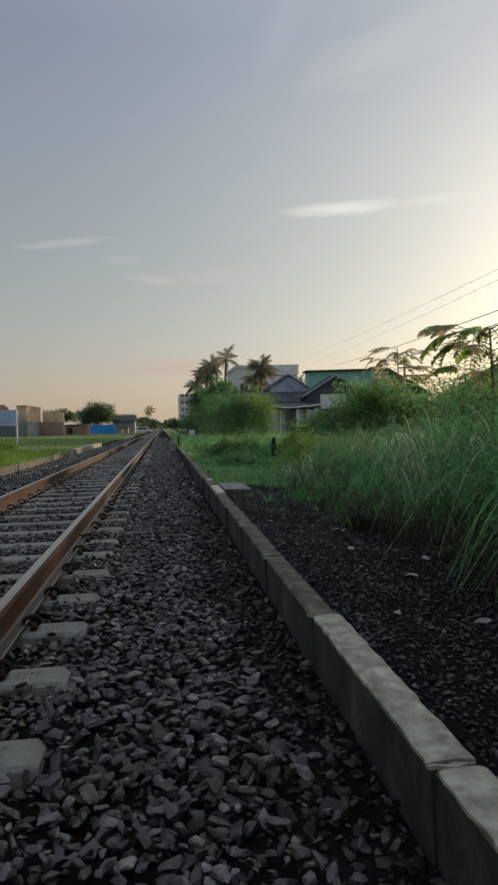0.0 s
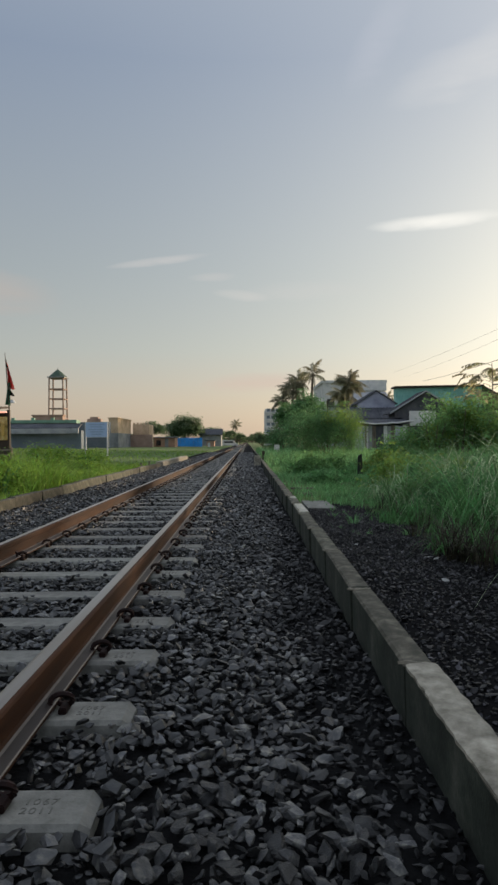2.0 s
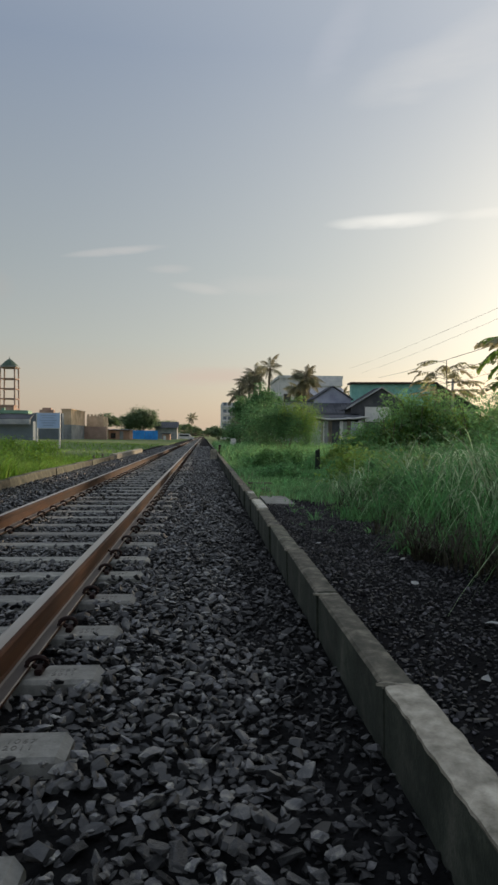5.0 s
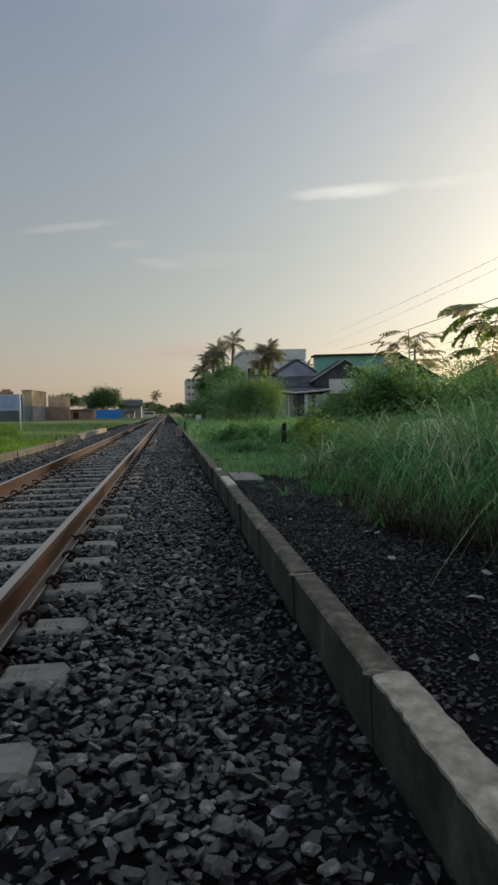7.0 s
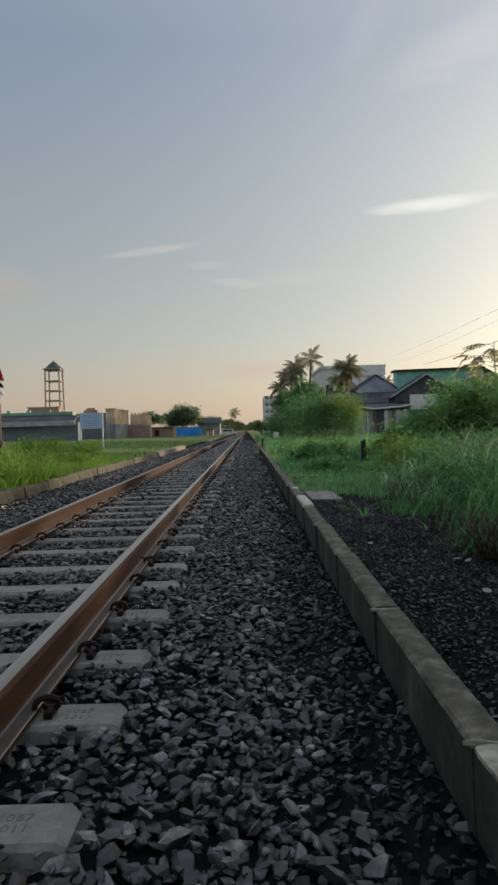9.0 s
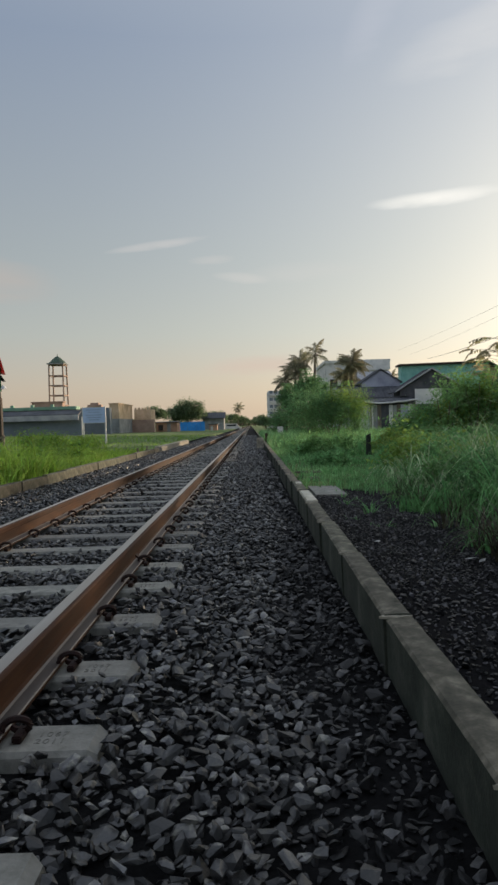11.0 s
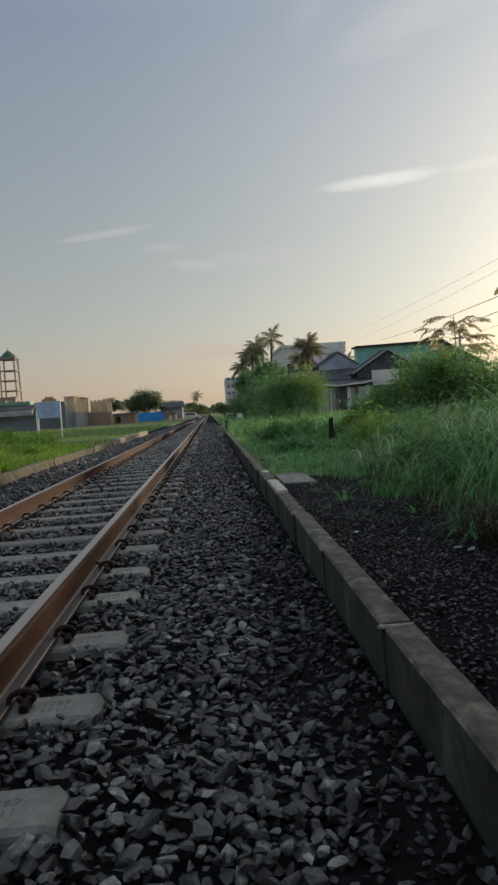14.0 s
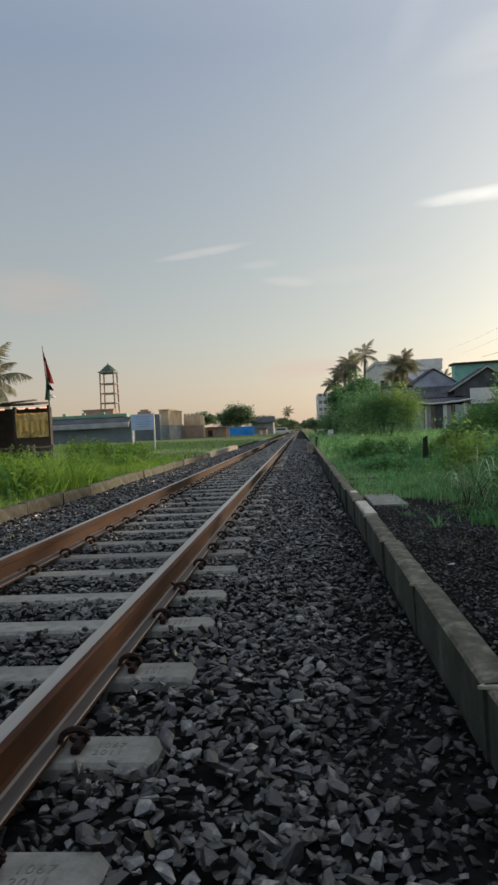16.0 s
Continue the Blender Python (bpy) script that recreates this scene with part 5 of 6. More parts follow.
P = region(22000, 1.42, 8, 9.0, 24, lambda x, y: 1.0 if x > edge(y) or y > 10.1 else 0.0)
grass("low_grass", "low bright grass along the kerb", P, rng.uniform(0.08, 0.26, len(P)) * np.where((np.abs(P[:, 0] - 0.78 - 0.174 * (P[:, 1] - 1.0)) < 0.5) & (P[:, 1] > 12), 0.45, 1.0), 0.016, 0.7, 0.45, M_WEED, 4)
P = region(12000, 1.5, 14, 22, 60, lambda x, y: 1.0)
grass("far_grass", "rough grass before the houses", P, rng.uniform(0.2, 0.7, len(P)), 0.05, 0.7, 0.4, M_WEED, 4)
C = region(1300, -11, -2.66, -5, 23, lambda x, y: 1.0 if x > -0.32 * y - 1.2 else 0.25)
lump = np.array([noise.noise(Vector((x * 0.5, y * 0.5, 2))) for x, y in C[:, :2]])
P, A, H = tussocks(C, 0.50 * (1 + 1.5 * lump) * np.where(C[:, 1] > 15, 0.5, 1.0), 46, 0.19)
grass("kerbside_grass", "lush green grass tussocks behind the kerb", P, H, 0.013, 0.85, 0.55, M_FIELD_BLADE, 5, A)
P = region(13000, -11, -2.60, -5, 24, lambda x, y: 1.0 if x < -2.60 else 0.0)
grass("kerbside_turf", "short green turf behind the kerb", P, rng.uniform(0.08, 0.24, len(P)), 0.018, 0.55, 0.35, M_FIELD_BLADE, 3)
P = region(9000, -20, -2.60, 20, 60, lambda x, y: 1.0)
grass("field_tufts", "short grass of the open field", P, rng.uniform(0.05, 0.22, len(P)), 0.03, 0.5, 0.3, M_FIELD_BLADE, 3)
for at, r, n in (((-6.2, 23.0, 0), (0.9, 0.7, 0.55), 2200), ((-7.2, 17.0, 0), (0.8, 0.6, 0.4), 1800), ((-4.9, 24.5, 0), (0.7, 0.6, 0.4), 1500)):
    bush("weed_bush", "leafy weed clump in the grass", at, r, n, 0.07, M_FIELD_BLADE, 30, "weeds", stem=M_WEED)
for k in range(13):
    y = 8.5 + 1.2 * k + rng.uniform(-0.4, 0.4)
    s = rng.uniform(0.7, 1.3)
    bush("weed_bush", "leafy weed clump in the grass", (-3.0 - rng.random() * (0.6 + 0.2 * k), y, -0.02), (0.42 * s, 0.4 * s, 0.38 * s), 900, 0.06, M_FIELD_BLADE, 22, "weeds", stem=M_WEED)

for k in range(16):
    y = 10.6 + 1.35 * k + rng.uniform(-0.4, 0.4)
    x = edge(y) + rng.uniform(0.55, 1.0) + (k % 3) * 1.1
    s = rng.uniform(0.8, 1.3)
    if before_stump(x, y, 0.7):
        continue
    bush("weed_bush", "low leafy weed clump in the rough grass", (x, y, 0.1), (0.55 * s, 0.5 * s, 0.3 * s), 1300, 0.06, M_WEED, 26, "weeds", stem=M_WEED)
for k in range(30):
    y = 8.6 + 0.36 * k + rng.uniform(-0.3, 0.3)
    x = edge(y) + 0.75 + 3.0 * ((k * 0.618) % 1.0)
    s = rng.uniform(0.75, 1.25) * (0.7 + 0.12 * (x - 2))
    if before_stump(x, y, 0.7):
        continue
    bush("weed_bush", "leafy green weed clump in the tall grass", (x, y, 0.1), (0.5 * s, 0.5 * s, 0.55 * s), 1500, 0.075, M_LEAF_YELLOW if k % 5 == 2 else M_LEAF, 26, "weeds", stem=M_WEED)
for k in range(22):
    y = 2.6 + 0.42 * k + rng.uniform(-0.3, 0.3)
    x = edge(y) + 0.35 + 1.9 * ((k * 0.618 + 0.3) % 1.0)
    s = rng.uniform(0.8, 1.3) * (0.55 if y > 7.5 else 1.0)
    x += 0.45 if y < 7 else 0.0
    if before_stump(x, y, 0.7):
        continue
    bush("weed_bush", "small-leaved green weed clump among tall grass", (x, y, 0.1), (0.42 * s, 0.42 * s, (0.22 + 0.40 * (x - edge(y))) * s), 2600, 0.042, M_LEAF_DEEP if k % 2 else M_WEED, 40, "weeds", stem=M_WEED)
for at, r in (((6.7, 18.9, 1.2), (0.9, 0.6, 0.6)), ((8.0, 18.2, 1.1), (1.0, 0.8, 0.5)), ((5.9, 18.9, 0.8), (0.7, 0.6, 0.4))):
    bush("bush", "yellow-green young shoots topping the wild bushes", (at[0], at[1], 0.2), (r[0], r[1], at[2] + r[2]), 1500, 0.09, M_LEAF_YELLOW, 24, spread=0.18)

# ---------------------------------------------------------------- left side
def make_hut():
    h = thing("roadside_hut", "small dark wooden hut with sheet roof and yellow banner", "hut", at=(0, 0, lift(-8.5, 25)))
    x0, x1, y0, y1 = -11.6, -8.0, 25, 26.3
    for x, y in ((x0, y0), (-9.35, y0), (x1 - 0.1, y0), (x0, y1), (x1 - 0.56, y1)):
        part("post", boxes(((x, y, -0.1), (x + 0.1, y + 0.1, 1.95))), M_TRIM_DARK, h)
    part("back_wall", boxes(((x0, y1, -0.05), (x1 - 0.46, y1 + 0.06, 1.95))), M_TRIM_DARK, h)
    part("side_wall", boxes(((x0, y0, -0.05), (x0 + 0.05, y1, 1.95))), M_TRIM_DARK, h)
    part("front_board", boxes(((-9.3, y0 + 0.02, -0.05), (x1 - 0.1, y0 + 0.07, 1.68))), M_TRIM_DARK, h)
    part("hut_floor", boxes(((x0, y0, -0.05), (x1, y1, 0.06))), M_WOOD, h)
    bm = bmesh.new()
    sheet(bm, (x0 - 0.3, y0 - 0.35, 2.02), (x1 - x0 - 0.12, 0, 0.0), (0, 1.5, 0.12), 60, 0.012, 0.06, 20)
    part("roof", bm, M_TRIM_DARK, h)
    bm = bmesh.new()
    sheet(bm, (-9.7, y0 - 0.38, 2.06), (0.95, 0, 0.05), (0, 1.2, 0.12), 24, 0.02, 0.02, 6)
    part("loose_sheet", bm, M_TRIM_DARK, h)
    bm = bmesh.new()
    n = 24
    top = [bm.verts.new((-9.26 + 1.2 * i / n, y0 - 0.03 + 0.02 * math.sin(i * 1.3), 1.70)) for i in range(n + 1)]
    low = [bm.verts.new((-9.24 + 1.17 * i / n, y0 - 0.03 + 0.035 * math.sin(i * 1.1 + 1), 0.84)) for i in range(n + 1)]
    for i in range(n):
        bm.faces.new((top[i], top[i + 1], low[i + 1], low[i]))
    bmesh.ops.solidify(bm, geom=bm.faces[:], thickness=0.008)
    ban = part("banner", bm, M_BANNER, h, "yellow cloth banner with worn print")
    for k in range(5):
        x = -9.1 + k * 0.21
        part("print_bar", boxes(((x, y0 - 0.075, 1.0 + 0.06 * (k % 2)), (x + 0.10, y0 - 0.068, 1.5 - 0.05 * (k % 3)))), M_BANNER_TEXT, ban)
    for x in (-11.0, -10.35, -9.75, -8.9, -8.52, -8.12):
        w = 0.45 if x < -9.3 else 0.24
        bm = bmesh.new()
        tube(bm, [(x - w / 2, y0 - 0.28, 1.86), (x + w / 2, y0 - 0.28, 1.86)], 0.024, 8)
        part("lamp_tube", bm, M_TUBE, h, "glowing pinkish lamp tube")
    f = thing("low_fence", "low weathered timber fence before the hut", "fence", at=(0, 0, lift(-8.3, 24)))
    for x in (-8.66, -8.45, -7.78):
        part("post", boxes(((x, 24.4, -0.1), (x + 0.07, 24.47, 0.58))), M_WOOD, f)
    for z in (0.46, 0.28, 0.04):
        part("rail", boxes(((-8.62, 24.36, z), (-7.66, 24.4, z + 0.06))), M_WOOD, f)
    for x in (-11.4, -9.3):
        part("post", boxes(((x, 24.4, -0.1), (x + 0.07, 24.47, 0.58))), M_WOOD, f)
    part("rail", boxes(((-11.5, 24.36, 0.46), (-9.1, 24.4, 0.52))), M_WOOD, f)
    p = thing("flag_pole", "thin pole with a drooping red, green and black flag", "flag", at=(-8.05, 25.2, lift(-8.05, 25.2)))
    bm = bmesh.new()
    tube(bm, [(0.02, 0, -0.1), (-0.02, 0, 2.0), (-0.17, 0, 4.1)], [0.035, 0.025, 0.012], 7)
    part("pole", bm, M_WOOD, p)
    for name, z0, z1, w0, w1, m in (("black_band", 3.85, 3.55, 0.02, 0.05, M_FLAG_BLACK), ("red_band", 3.75, 2.75, 0.03, 0.25, M_RED), ("white_band", 3.0, 2.7, 0.05, 0.12, M_FLAG_WHITE), ("green_band", 3.0, 2.15, -0.14, 0.2, M_FLAG_GREEN), ("black_band", 2.75, 2.5, 0.10, 0.24, M_FLAG_BLACK)):
        bm = bmesh.new()
        V = []
        for i in range(9):
            q = i / 8
            z = z0 + (z1 - z0) * q
            xl = -0.15 + 0.12 * (4.1 - z) / 2 + (0.0 if w0 >= 0 else w0 * q)
            wd = abs(w0) + (abs(w1) - abs(w0)) * q ** 0.8
            V.append([bm.verts.new((xl + wd * k / 6, 0.05 * math.sin(k * 1.7 + q * 3) - (0.03 if name != "red_band" else 0), z + 0.02 * math.sin(k))) for k in range(7)])
        for a, b in zip(V, V[1:]):
            for k in range(6):
                bm.faces.new((a[k], a[k + 1], b[k + 1], b[k]))
        bmesh.ops.solidify(bm, geom=bm.faces[:], thickness=0.006)
        part(name, bm, m, p)
    lam = thing("street_lamp", "small white lamp on a bracket above the hut roof", "lamp", at=(-8.1, 25.25, lift(-8.1, 25.25)))
    bm = bmesh.new()
    tube(bm, [(0, 0, -0.05), (0, 0, 2.3), (0.12, 0, 2.36)], 0.02, 6)
    part("bracket", bm, M_POST, lam)
    bm = bmesh.new()
    tube(bm, [(0.12, 0, 2.36), (0.12, 0, 2.30), (0.12, 0, 2.24)], [0.04, 0.09, 0.13], 10)
    part("shade", bm, M_POST, lam)


make_hut()


def make_sign():
    s = thing("notice_sign", "blue notice board on two white posts in the grass", "sign", at=(-7.07, 35, lift(-7.07, 35)))
    for x in (-0.56, 0.56):
        bm = bmesh.new()
        tube(bm, [(x, 0, -0.1), (x, 0, 1.9)], 0.04, 8)
        part("post", bm, M_POST, s, "white steel post")
    b = part("board", boxes(((-0.56, -0.05, 1.1), (0.56, -0.01, 1.86)), bevel=0.008), M_SIGN, s)
    part("board_frame", boxes(((-0.58, -0.055, 1.08), (0.58, 0.0, 1.1)), ((-0.58, -0.055, 1.86), (0.58, 0.0, 1.88))), M_POST, s)
    for k, (w, z) in enumerate(((0.8, 1.72), (0.6, 1.6), (0.86, 1.46), (0.7, 1.34), (0.5, 1.22))):
        part("text_bar", boxes(((-w / 2, -0.056, z), (w / 2, -0.051, z + 0.05))), M_SIGN_TEXT, b)


make_sign()


def make_left_buildings():
    m = thing("long_hall", "long low grey hall with a green roof edge", "building", "buildings across the field", at=(0, 0, lift(-19, 65)))
    part("wall", boxes(((-60, 65, -0.3), (-15.4, 66, 1.75))), M_GREY_PAINT, m)
    bm = bmesh.new()
    sheet(bm, (-60, 64.4, 2.0), (44.5, 0, 0), (0, 1.2, 0.42), 120, 0.0, 0.1, 1)
    part("lower_roof", bm, M_TIN_DARK, m, "dark lean-to roof")
    part("fascia", boxes(((-60, 64.3, 1.45), (-15.5, 64.4, 1.95))), M_TIN_PALE, m)
    part("upper_wall", boxes(((-60, 66.2, 1.7), (-16.4, 67.2, 2.55))), M_TIN_PALE, m)
    part("roof_edge", boxes(((-60, 65.9, 2.5), (-16.1, 67.4, 2.82)), bevel=0.03), M_GREEN_PAINT, m, "green roof edge")
    for k in range(14):
        part("finial", boxes(((-44 + k * 1.95, 66, 2.78), (-43.7 + k * 1.95, 66.3, 3.05))), M_GREEN_PAINT, m)
    part("roof_room", boxes(((-21.75, 70, 2.0), (-18.6, 71, 3.4)), ((-21.85, 69.9, 3.4), (-18.5, 71.1, 3.52))), M_BRICK_RED, m, "reddish roof room")
    part("roof_box", boxes(((-17.0, 74, 1.7), (-15.5, 74.8, 3.2)), ((-16.7, 74.1, 3.2), (-15.8, 74.7, 3.42))), M_BRICK_RED, m)
    part("end_wall", boxes(((-18.5, 76, -0.3), (-15.0, 77, 2.9))), M_GREY_PAINT, m)
    t = thing("minaret_tower", "open lattice tower with a small green dome", "tower", at=(-30.5, 110, lift(-30.5, 110)))
    zs = [0, 2.6, 4.4, 6.0, 7.6, 9.2, 11.0]
    wid = lambda z: 1.24 - 0.012 * z
    for sx in (-1, 1):
        for sy in (-1, 1):
            bm = bmesh.new()
            tube(bm, [(sx * wid(z), sy * wid(z), z) for z in (-0.9, 5.5, 11.1)], 0.125, 6)
            part("leg", bm, M_BRICK_RED, t)
    for z in zs[1:]:
        w = wid(z)
        for a, b in (((-w, -w), (w, -w)), ((-w, w), (w, w)), ((-w, -w), (-w, w)), ((w, -w), (w, w))):
            bm = bmesh.new()
            tube(bm, [(*a, z), (*b, z)], 0.11, 6)
            part("ring_beam", bm, M_BRICK_RED, t)
    part("platform", boxes(((-1.4, -1.4, 11.05), (1.4, 1.4, 11.22))), M_BLOCK_GREY, t)
    bm = bmesh.new()
    tube(bm, [(0, 0, 11.25), (0, 0, 11.6), (0, 0, 12.0), (0, 0, 12.3), (0, 0, 12.45), (0, 0, 12.8)], [1.5, 1.1, 0.72, 0.34, 0.08, 0.02], 12)
    part("dome", bm, M_DOME, t, "green dome")
    b = thing("block_building", "unplastered brown two-storey block building", "building", "buildings across the field", at=(0, 0, lift(-15.5, 80)))
    part("lower_wall", boxes(((-16.4, 80, -0.3), (-14.75, 89, 1.85))), M_BLOCK_GREY, b)
    part("upper_room", boxes(((-15.87, 80, 1.85), (-14.78, 89, 3.6)), ((-15.95, 79.9, 3.6), (-14.7, 89.1, 3.72))), M_BLOCK, b)
    c = thing("row_houses", "row of low weathered block houses", "building", "buildings across the field", at=(0, 0, lift(-13, 90)))
    part("wall", boxes(((-14.72, 90, -0.3), (-12.5, 94, 3.25))), M_BLOCK, c)
    for k in range(5):
        part("parapet_post", boxes(((-14.65 + k * 0.46, 90, 3.25), (-14.4 + k * 0.46, 90.3, 3.5))), M_BLOCK, c)
    part("lower_wall", boxes(((-16.6, 88.4, -0.3), (-11.9, 89.4, 1.85))), M_BRICK_RED, c)
    o = thing("orange_house", "low house with orange painted wall", "house", "buildings across the field", at=(0, 0, lift(-11, 95)))
    part("wall", boxes(((-12.6, 95, -0.2), (-9.6, 99, 1.55))), M_ORANGE, o)
    part("grey_bay", boxes(((-11.0, 94.9, -0.2), (-10.5, 95, 1.4))), M_BLOCK_GREY, o)
    bm = bmesh.new()
    sheet(bm, (-12.8, 94.7, 1.58), (3.4, 0, 0), (0, 4.6, 0.12), 40, 0.02, 0.05, 12)
    part("roof", bm, M_TIN_DARK, o)
    window_part(o, -11.9, 95, 0.5, 0.5, 0.6, M_TRIM_DARK)
    u = thing("blue_fence", "bright blue sheet fence panels beside the line", "fence", "buildings across the field", at=(0, 0, lift(-9, 110)))
    for k in range(6):
        bm = bmesh.new()
        sheet(bm, (-11.0 + k * 0.72, 110, 1.72), (0.7, 0, 0), (0, 0, -1.75), 16, 0.02, 0.02, 4)
        part("panel", bm, M_BLUE, u)
        part("post", boxes(((-11.02 + k * 0.72, 110.02, -0.1), (-10.96 + k * 0.72, 110.08, 1.75))), M_WOOD, u)
    g = thing("gatehouse", "small orange and white hut at the crossing", "hut", "buildings across the field", at=(0, 0, lift(-5.5, 112)))
    part("wall", boxes(((-6.1, 112, -0.1), (-4.8, 114, 1.3))), M_ORANGE, g)
    part("white_panel", boxes(((-5.9, 111.95, 0.1), (-5.5, 112, 1.0))), M_WHITE, g)
    part("roof", boxes(((-6.3, 111.7, 1.3), (-4.6, 114.3, 1.42))), M_TIN_DARK, g)
    d = thing("dark_roofed_house", "distant house with a long dark roof", "house", "buildings across the field", at=(0, 0, lift(-6.5, 131)))
    part("wall", boxes(((-8.6, 131, -0.1), (-4.4, 136, 2.6))), M_BLOCK_GREY, d)
    bm = bmesh.new()
    sheet(bm, (-8.9, 130.4, 2.6), (4.8, 0, 0), (0, 3.2, 1.2), 40, 0.03, 0.06, 12)
    part("roof", bm, M_TIN_DARK, d)
    w = thing("culvert_slab", "pale concrete culvert parapet beside the track", "concrete slab", at=(-2.5, 27, 0))
    part("parapet", boxes(((-0.15, -1.8, -0.25), (0.12, 8.5, 0.21)), bevel=0.03), M_KERB_NEW, w)
    for x, y in ((-2.55, 21.2), (-2.56, 23.0)):
        st = thing("stake", "short dark stake by the kerb", "stake", "stakes by the kerb", at=(x, y, lift(x, y) - 0.1))
        bm = bmesh.new()
        box(bm, (-0.03, -0.03, -0.1), (0.03, 0.03, 0.36), 0.006)
        part("stake_body", bm, M_WOOD, st)
    k = thing("white_van", "white van parked by the far crossing", "van", at=(-3.4, 160, lift(-3.4, 160)))
    bm = bmesh.new()
    prism(bm, [(-1.9, 0.35), (1.9, 0.35), (1.95, 0.9), (1.3, 1.0), (0.9, 1.7), (-1.9, 1.75)], -0.8, 0.8)
    part("body", bm, M_WHITE, k)
    part("windscreen", boxes(((-1.5, -0.83, 1.1), (0.7, -0.8, 1.5))), M_DARK, k)
    for x in (-1.2, 1.2):
        bm = bmesh.new()
        tube(bm, [(x, -0.85, 0.3), (x, -0.6, 0.3)], 0.3, 12)
        part("wheel", bm, M_CABLE, k)


make_left_buildings()
tree("broadleaf_tree", "dark round-crowned tree behind the blue fence", (-11.3, 130, 0), 5.9, (3.2, 2.6, 3.0), 13000, 0.3, M_LEAF_FAR, 110)
tree("broadleaf_tree", "dark round-crowned tree behind the blue fence", (-14.0, 132, 0), 4.8, (2.4, 2.2, 1.6), 5000, 0.26, M_LEAF_FAR)
tree("broadleaf_tree", "dark tree beyond the row houses", (-15.5, 112, 0), 4.0, (2.4, 2.2, 1.4), 5000, 0.24, M_LEAF_FAR)
for at, h, c in (((-4.6, 190, 0), 4.6, (3.0, 2.6, 1.7)), ((-1.8, 215, 0), 4.4, (2.6, 2.6, 1.6)), ((4.6, 210, 0), 4.6, (3.0, 3.0, 1.8)), ((6.4, 130, 0), 3.4, (2.6, 2.4, 1.5)),
                 ((3.4, 118, 0), 2.6, (1.6, 1.8, 1.1)), ((-8.5, 180, 0), 5.0, (3.4, 3, 1.9)), ((2.6, 260, 0), 4.2, (2.4, 2.6, 1.6)), ((-3.4, 270, 0), 4.6, (3.0, 2.6, 1.8)), ((11, 190, 0), 6, (4, 3, 2.4))):
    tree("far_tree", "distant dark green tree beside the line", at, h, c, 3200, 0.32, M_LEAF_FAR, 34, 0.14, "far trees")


def far_woods():
    C = []
    for x0, x1, y, h, n in ((-400, -30, 330, 7, 9000), (12, 400, 330, 7, 9000), (-40, 40, 620, 7, 5000), (-140, -34, 150, 4.5, 6000), (32, 150, 140, 6, 6000)):
        x = rng.uniform(x0, x1, n)
        top = h * (0.75 + 0.35 * np.sin(x * 0.11) * np.sin(x * 0.043 + 1))
        C.append(np.column_stack([x, y + rng.normal(0, 3, n), rng.random(n) ** 0.7 * top]))
    V, F = leaves(np.concatenate(C), 1.3, 0.6, 1.4)
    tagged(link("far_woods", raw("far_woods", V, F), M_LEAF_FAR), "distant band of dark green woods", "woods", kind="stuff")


far_woods()

# ---------------------------------------------------------------- small things by the track
def upright_post(name, label, category, at, size, mat, lean=0.0, bars=False):
    t = thing(name, label, category, at=raised(at))
    bm = bmesh.new()
    w, d, h = size
    box(bm, (-w / 2, -d / 2, -0.15), (w / 2, d / 2, h), min(w, d) * 0.12)
    ob = part("post_body", bm, mat, t)
    ob.rotation_euler = (0, radians(lean), 0)
    if bars:
        for z in (0.3, 0.5, 0.7):
            part("mark_bar", boxes(((-w * 0.3, -d / 2 - 0.006, h * z), (w * 0.3, -d / 2 - 0.001, h * z + 0.05))), M_TIN_PALE, t)
    return t


upright_post("marker_post", "white concrete marker post with faded marks in the grass", "post", (2.75, 45, -0.12), (0.36, 0.2, 1.05), M_WHITE, 0, True)
upright_post("concrete_block", "squat grey concrete block in the ballast", "concrete block", (1.17, 27.5, 0.03), (0.28, 0.25, 0.44), M_KERB_NEW)
upright_post("dark_post", "short dark post beside the kerb", "post", (1.5, 31.0, 0.12), (0.12, 0.12, 0.5), M_TRIM_DARK)
def charred_stump(at, height):
    t = thing("charred_stump", "dark charred stump with a broken tip standing in the grass", "stump", at=raised(at))
    bm = bmesh.new()
    rings = 9
    tube(bm, [(0.014 * noise.noise(Vector((i, 0, 1))), 0, height * i / (rings - 1) - 0.08) for i in range(rings)],
         [0.085 - 0.030 * (i / (rings - 1)) ** 0.7 + 0.008 * noise.noise(Vector((i * 1.7, 4, 0))) for i in range(rings)], 9)
    for v in bm.verts:
        if v.co.z > height - 0.1:
            v.co.z += 0.5 * v.co.x
    part("trunk_stub", bm, M_CHAR, t)
    bm = bmesh.new()
    tube(bm, [(0.03, 0, 0.12), (0.12, -0.03, 0.16), (0.17, -0.04, 0.09)], [0.03, 0.022, 0.008], 6)
    part("root_stub", bm, M_CHAR, t)


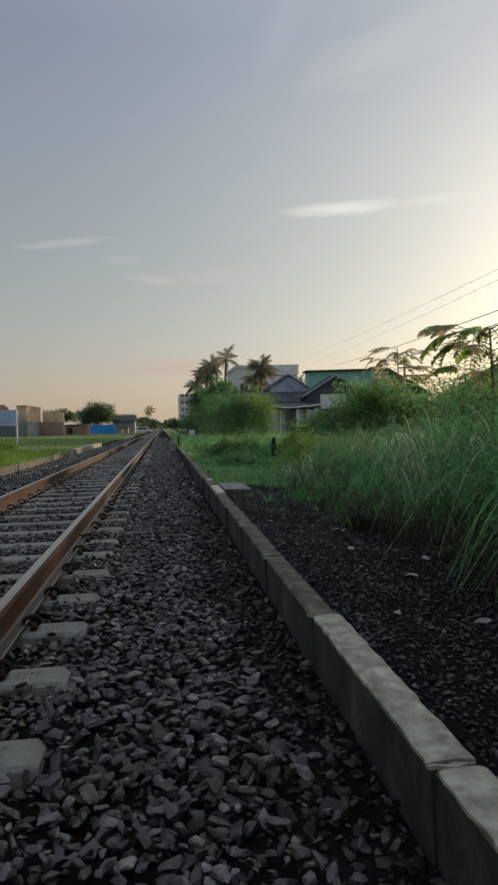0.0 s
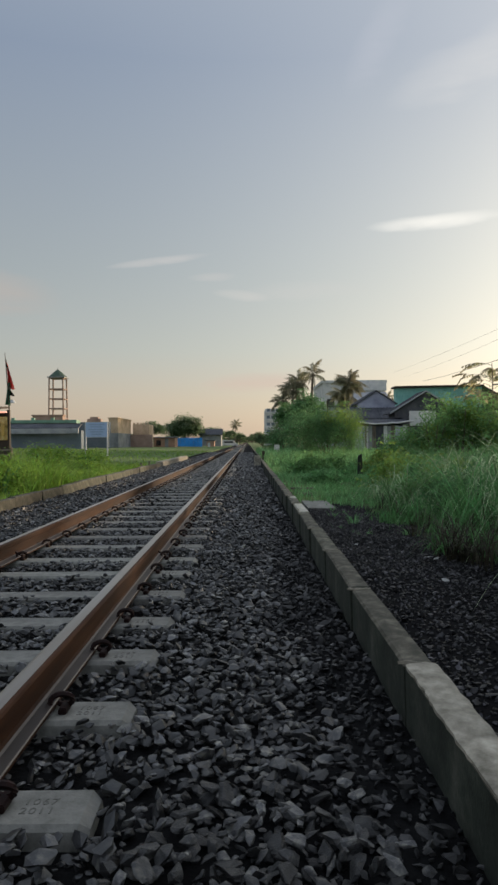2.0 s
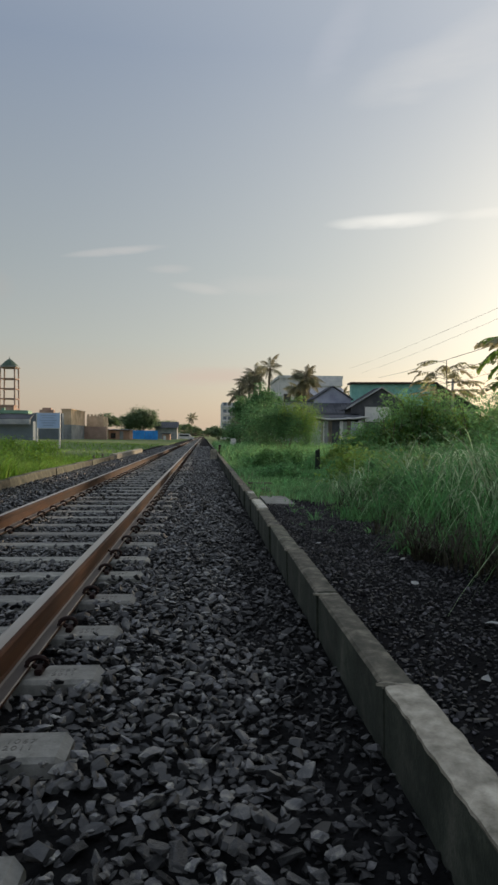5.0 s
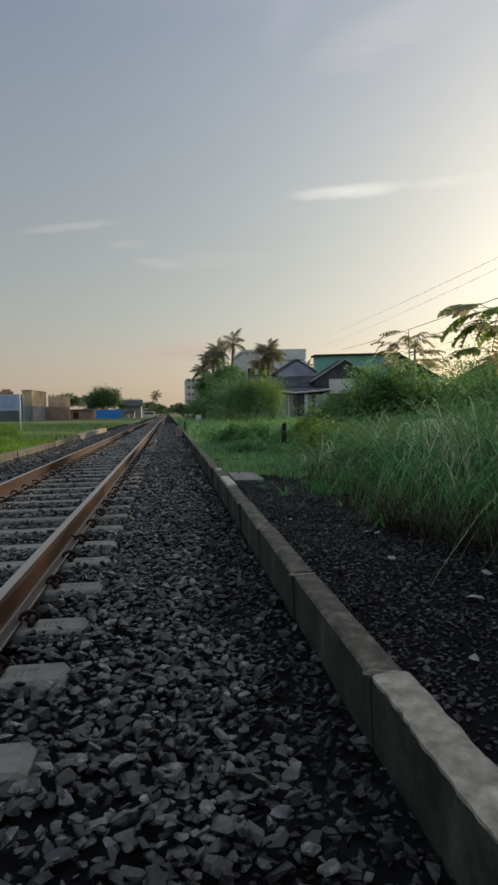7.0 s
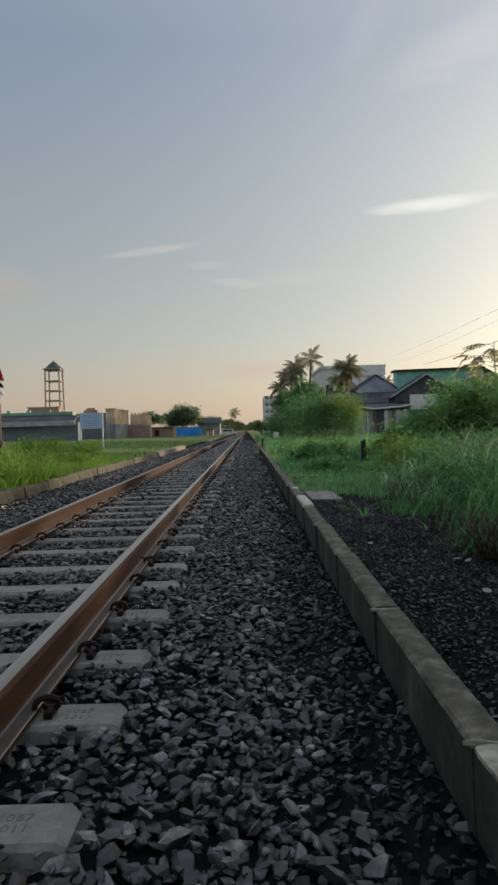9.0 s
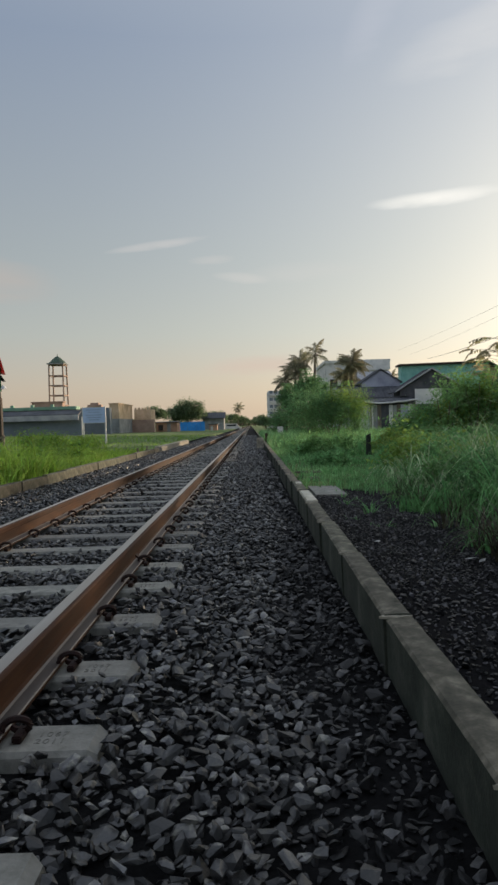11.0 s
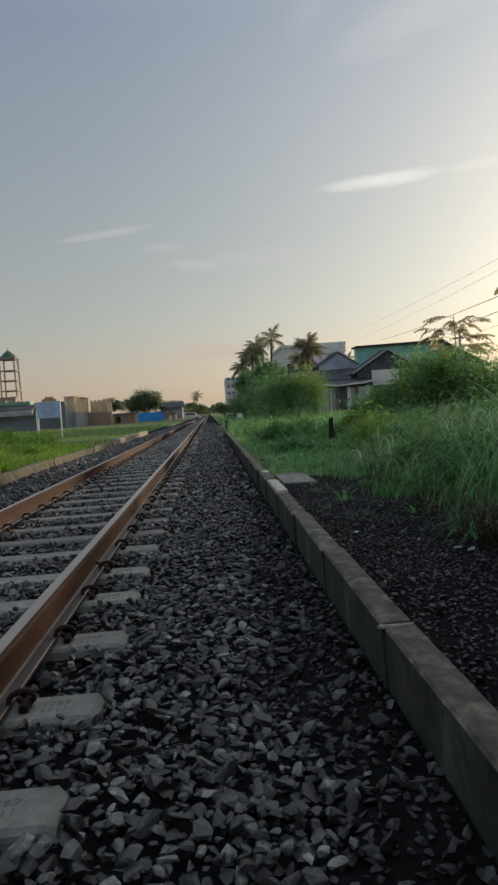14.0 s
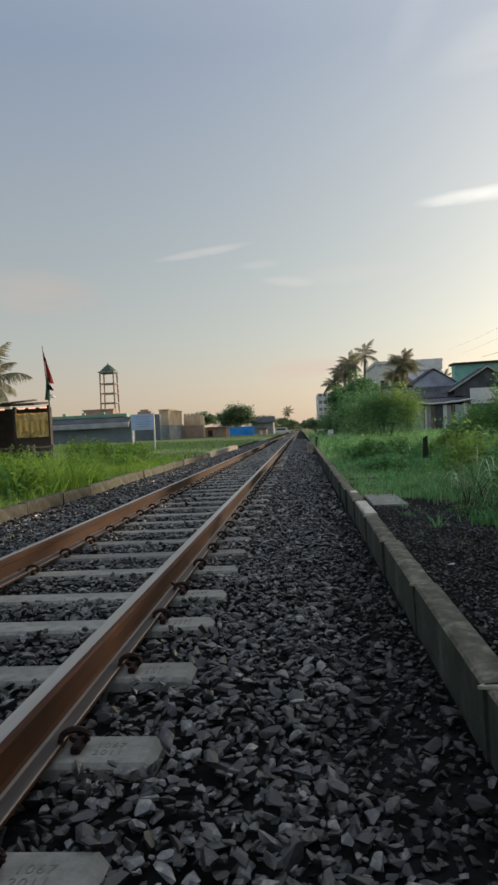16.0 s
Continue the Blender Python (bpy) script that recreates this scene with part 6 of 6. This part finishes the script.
charred_stump((3.62, 17.4, 0.0), 0.80)


def make_litter():
    s = thing("concrete_slab", "broken flat concrete slab beyond the kerb", "concrete slab", at=(1.70, 9.5, 0.055))
    bm = bmesh.new()
    prism(bm, [(-0.19, -0.06), (0.19, -0.06), (0.18, 0.02), (-0.17, 0.025)], -0.5, 0.55)
    part("slab_body", bm, M_SLEEPER, s)
    for at, turn, ln in (((1.72, 12.4, 0.09), 86, 0.44), ((1.64, 11.4, 0.08), 62, 0.5)):
        p = thing("loose_plank", "grey weathered plank lying in the grass", "plank", "loose planks", "", at, turn)
        part("plank_body", boxes(((-0.03, -ln / 2, -0.02), (0.03, ln / 2, 0.012)), bevel=0.004), M_WOOD, p)
    spots = [(2.06, 5.38), (2.10, 5.31), (2.08, 3.86), (1.95, 4.6), (1.75, 3.2), (2.05, 3.0), (1.66, 6.1), (2.3, 4.2)]
    for k, (x, y) in enumerate(spots):
        t = thing("litter", "pale scrap of litter on the dark soil", "litter", "litter on the soil", "", (x, y, ground_height(x, y) + 0.012), k * 70)
        bm = bmesh.new()
        r = random.Random(k)
        a = [bm.verts.new((math.cos(i * 1.05) * r.uniform(0.02, 0.05), math.sin(i * 1.05) * r.uniform(0.012, 0.03), r.uniform(0, 0.018))) for i in range(6)]
        bm.faces.new(a)
        bmesh.ops.solidify(bm, geom=bm.faces[:], thickness=0.004)
        part("scrap", bm, M_LITTER, t)
    p = scatter(1.49, 2.75, -3.0, 9.4, 1400)
    p = p[rng.random(len(p)) < 0.75]
    Q = np.column_stack([p, [ground_height(x, y) + 0.006 for x, y in p]])
    pile("cinder_gravel", Q, stone_sizes(len(Q), 0.009), M_BED_STONE, "dark cinder gravel on the bare strip", "gravel", SIMPLE)


M_BED_STONE = surf("cinder_stone", [(0.0034, 0.0033, 0.0038), (0.0068, 0.0065, 0.0074), (0.0155, 0.0148, 0.0155)], 30, 0.5, 0.4, 160, rnd="island", amount=4.5, stain=0.35, skew=6.0)
make_litter()
make_ballast()
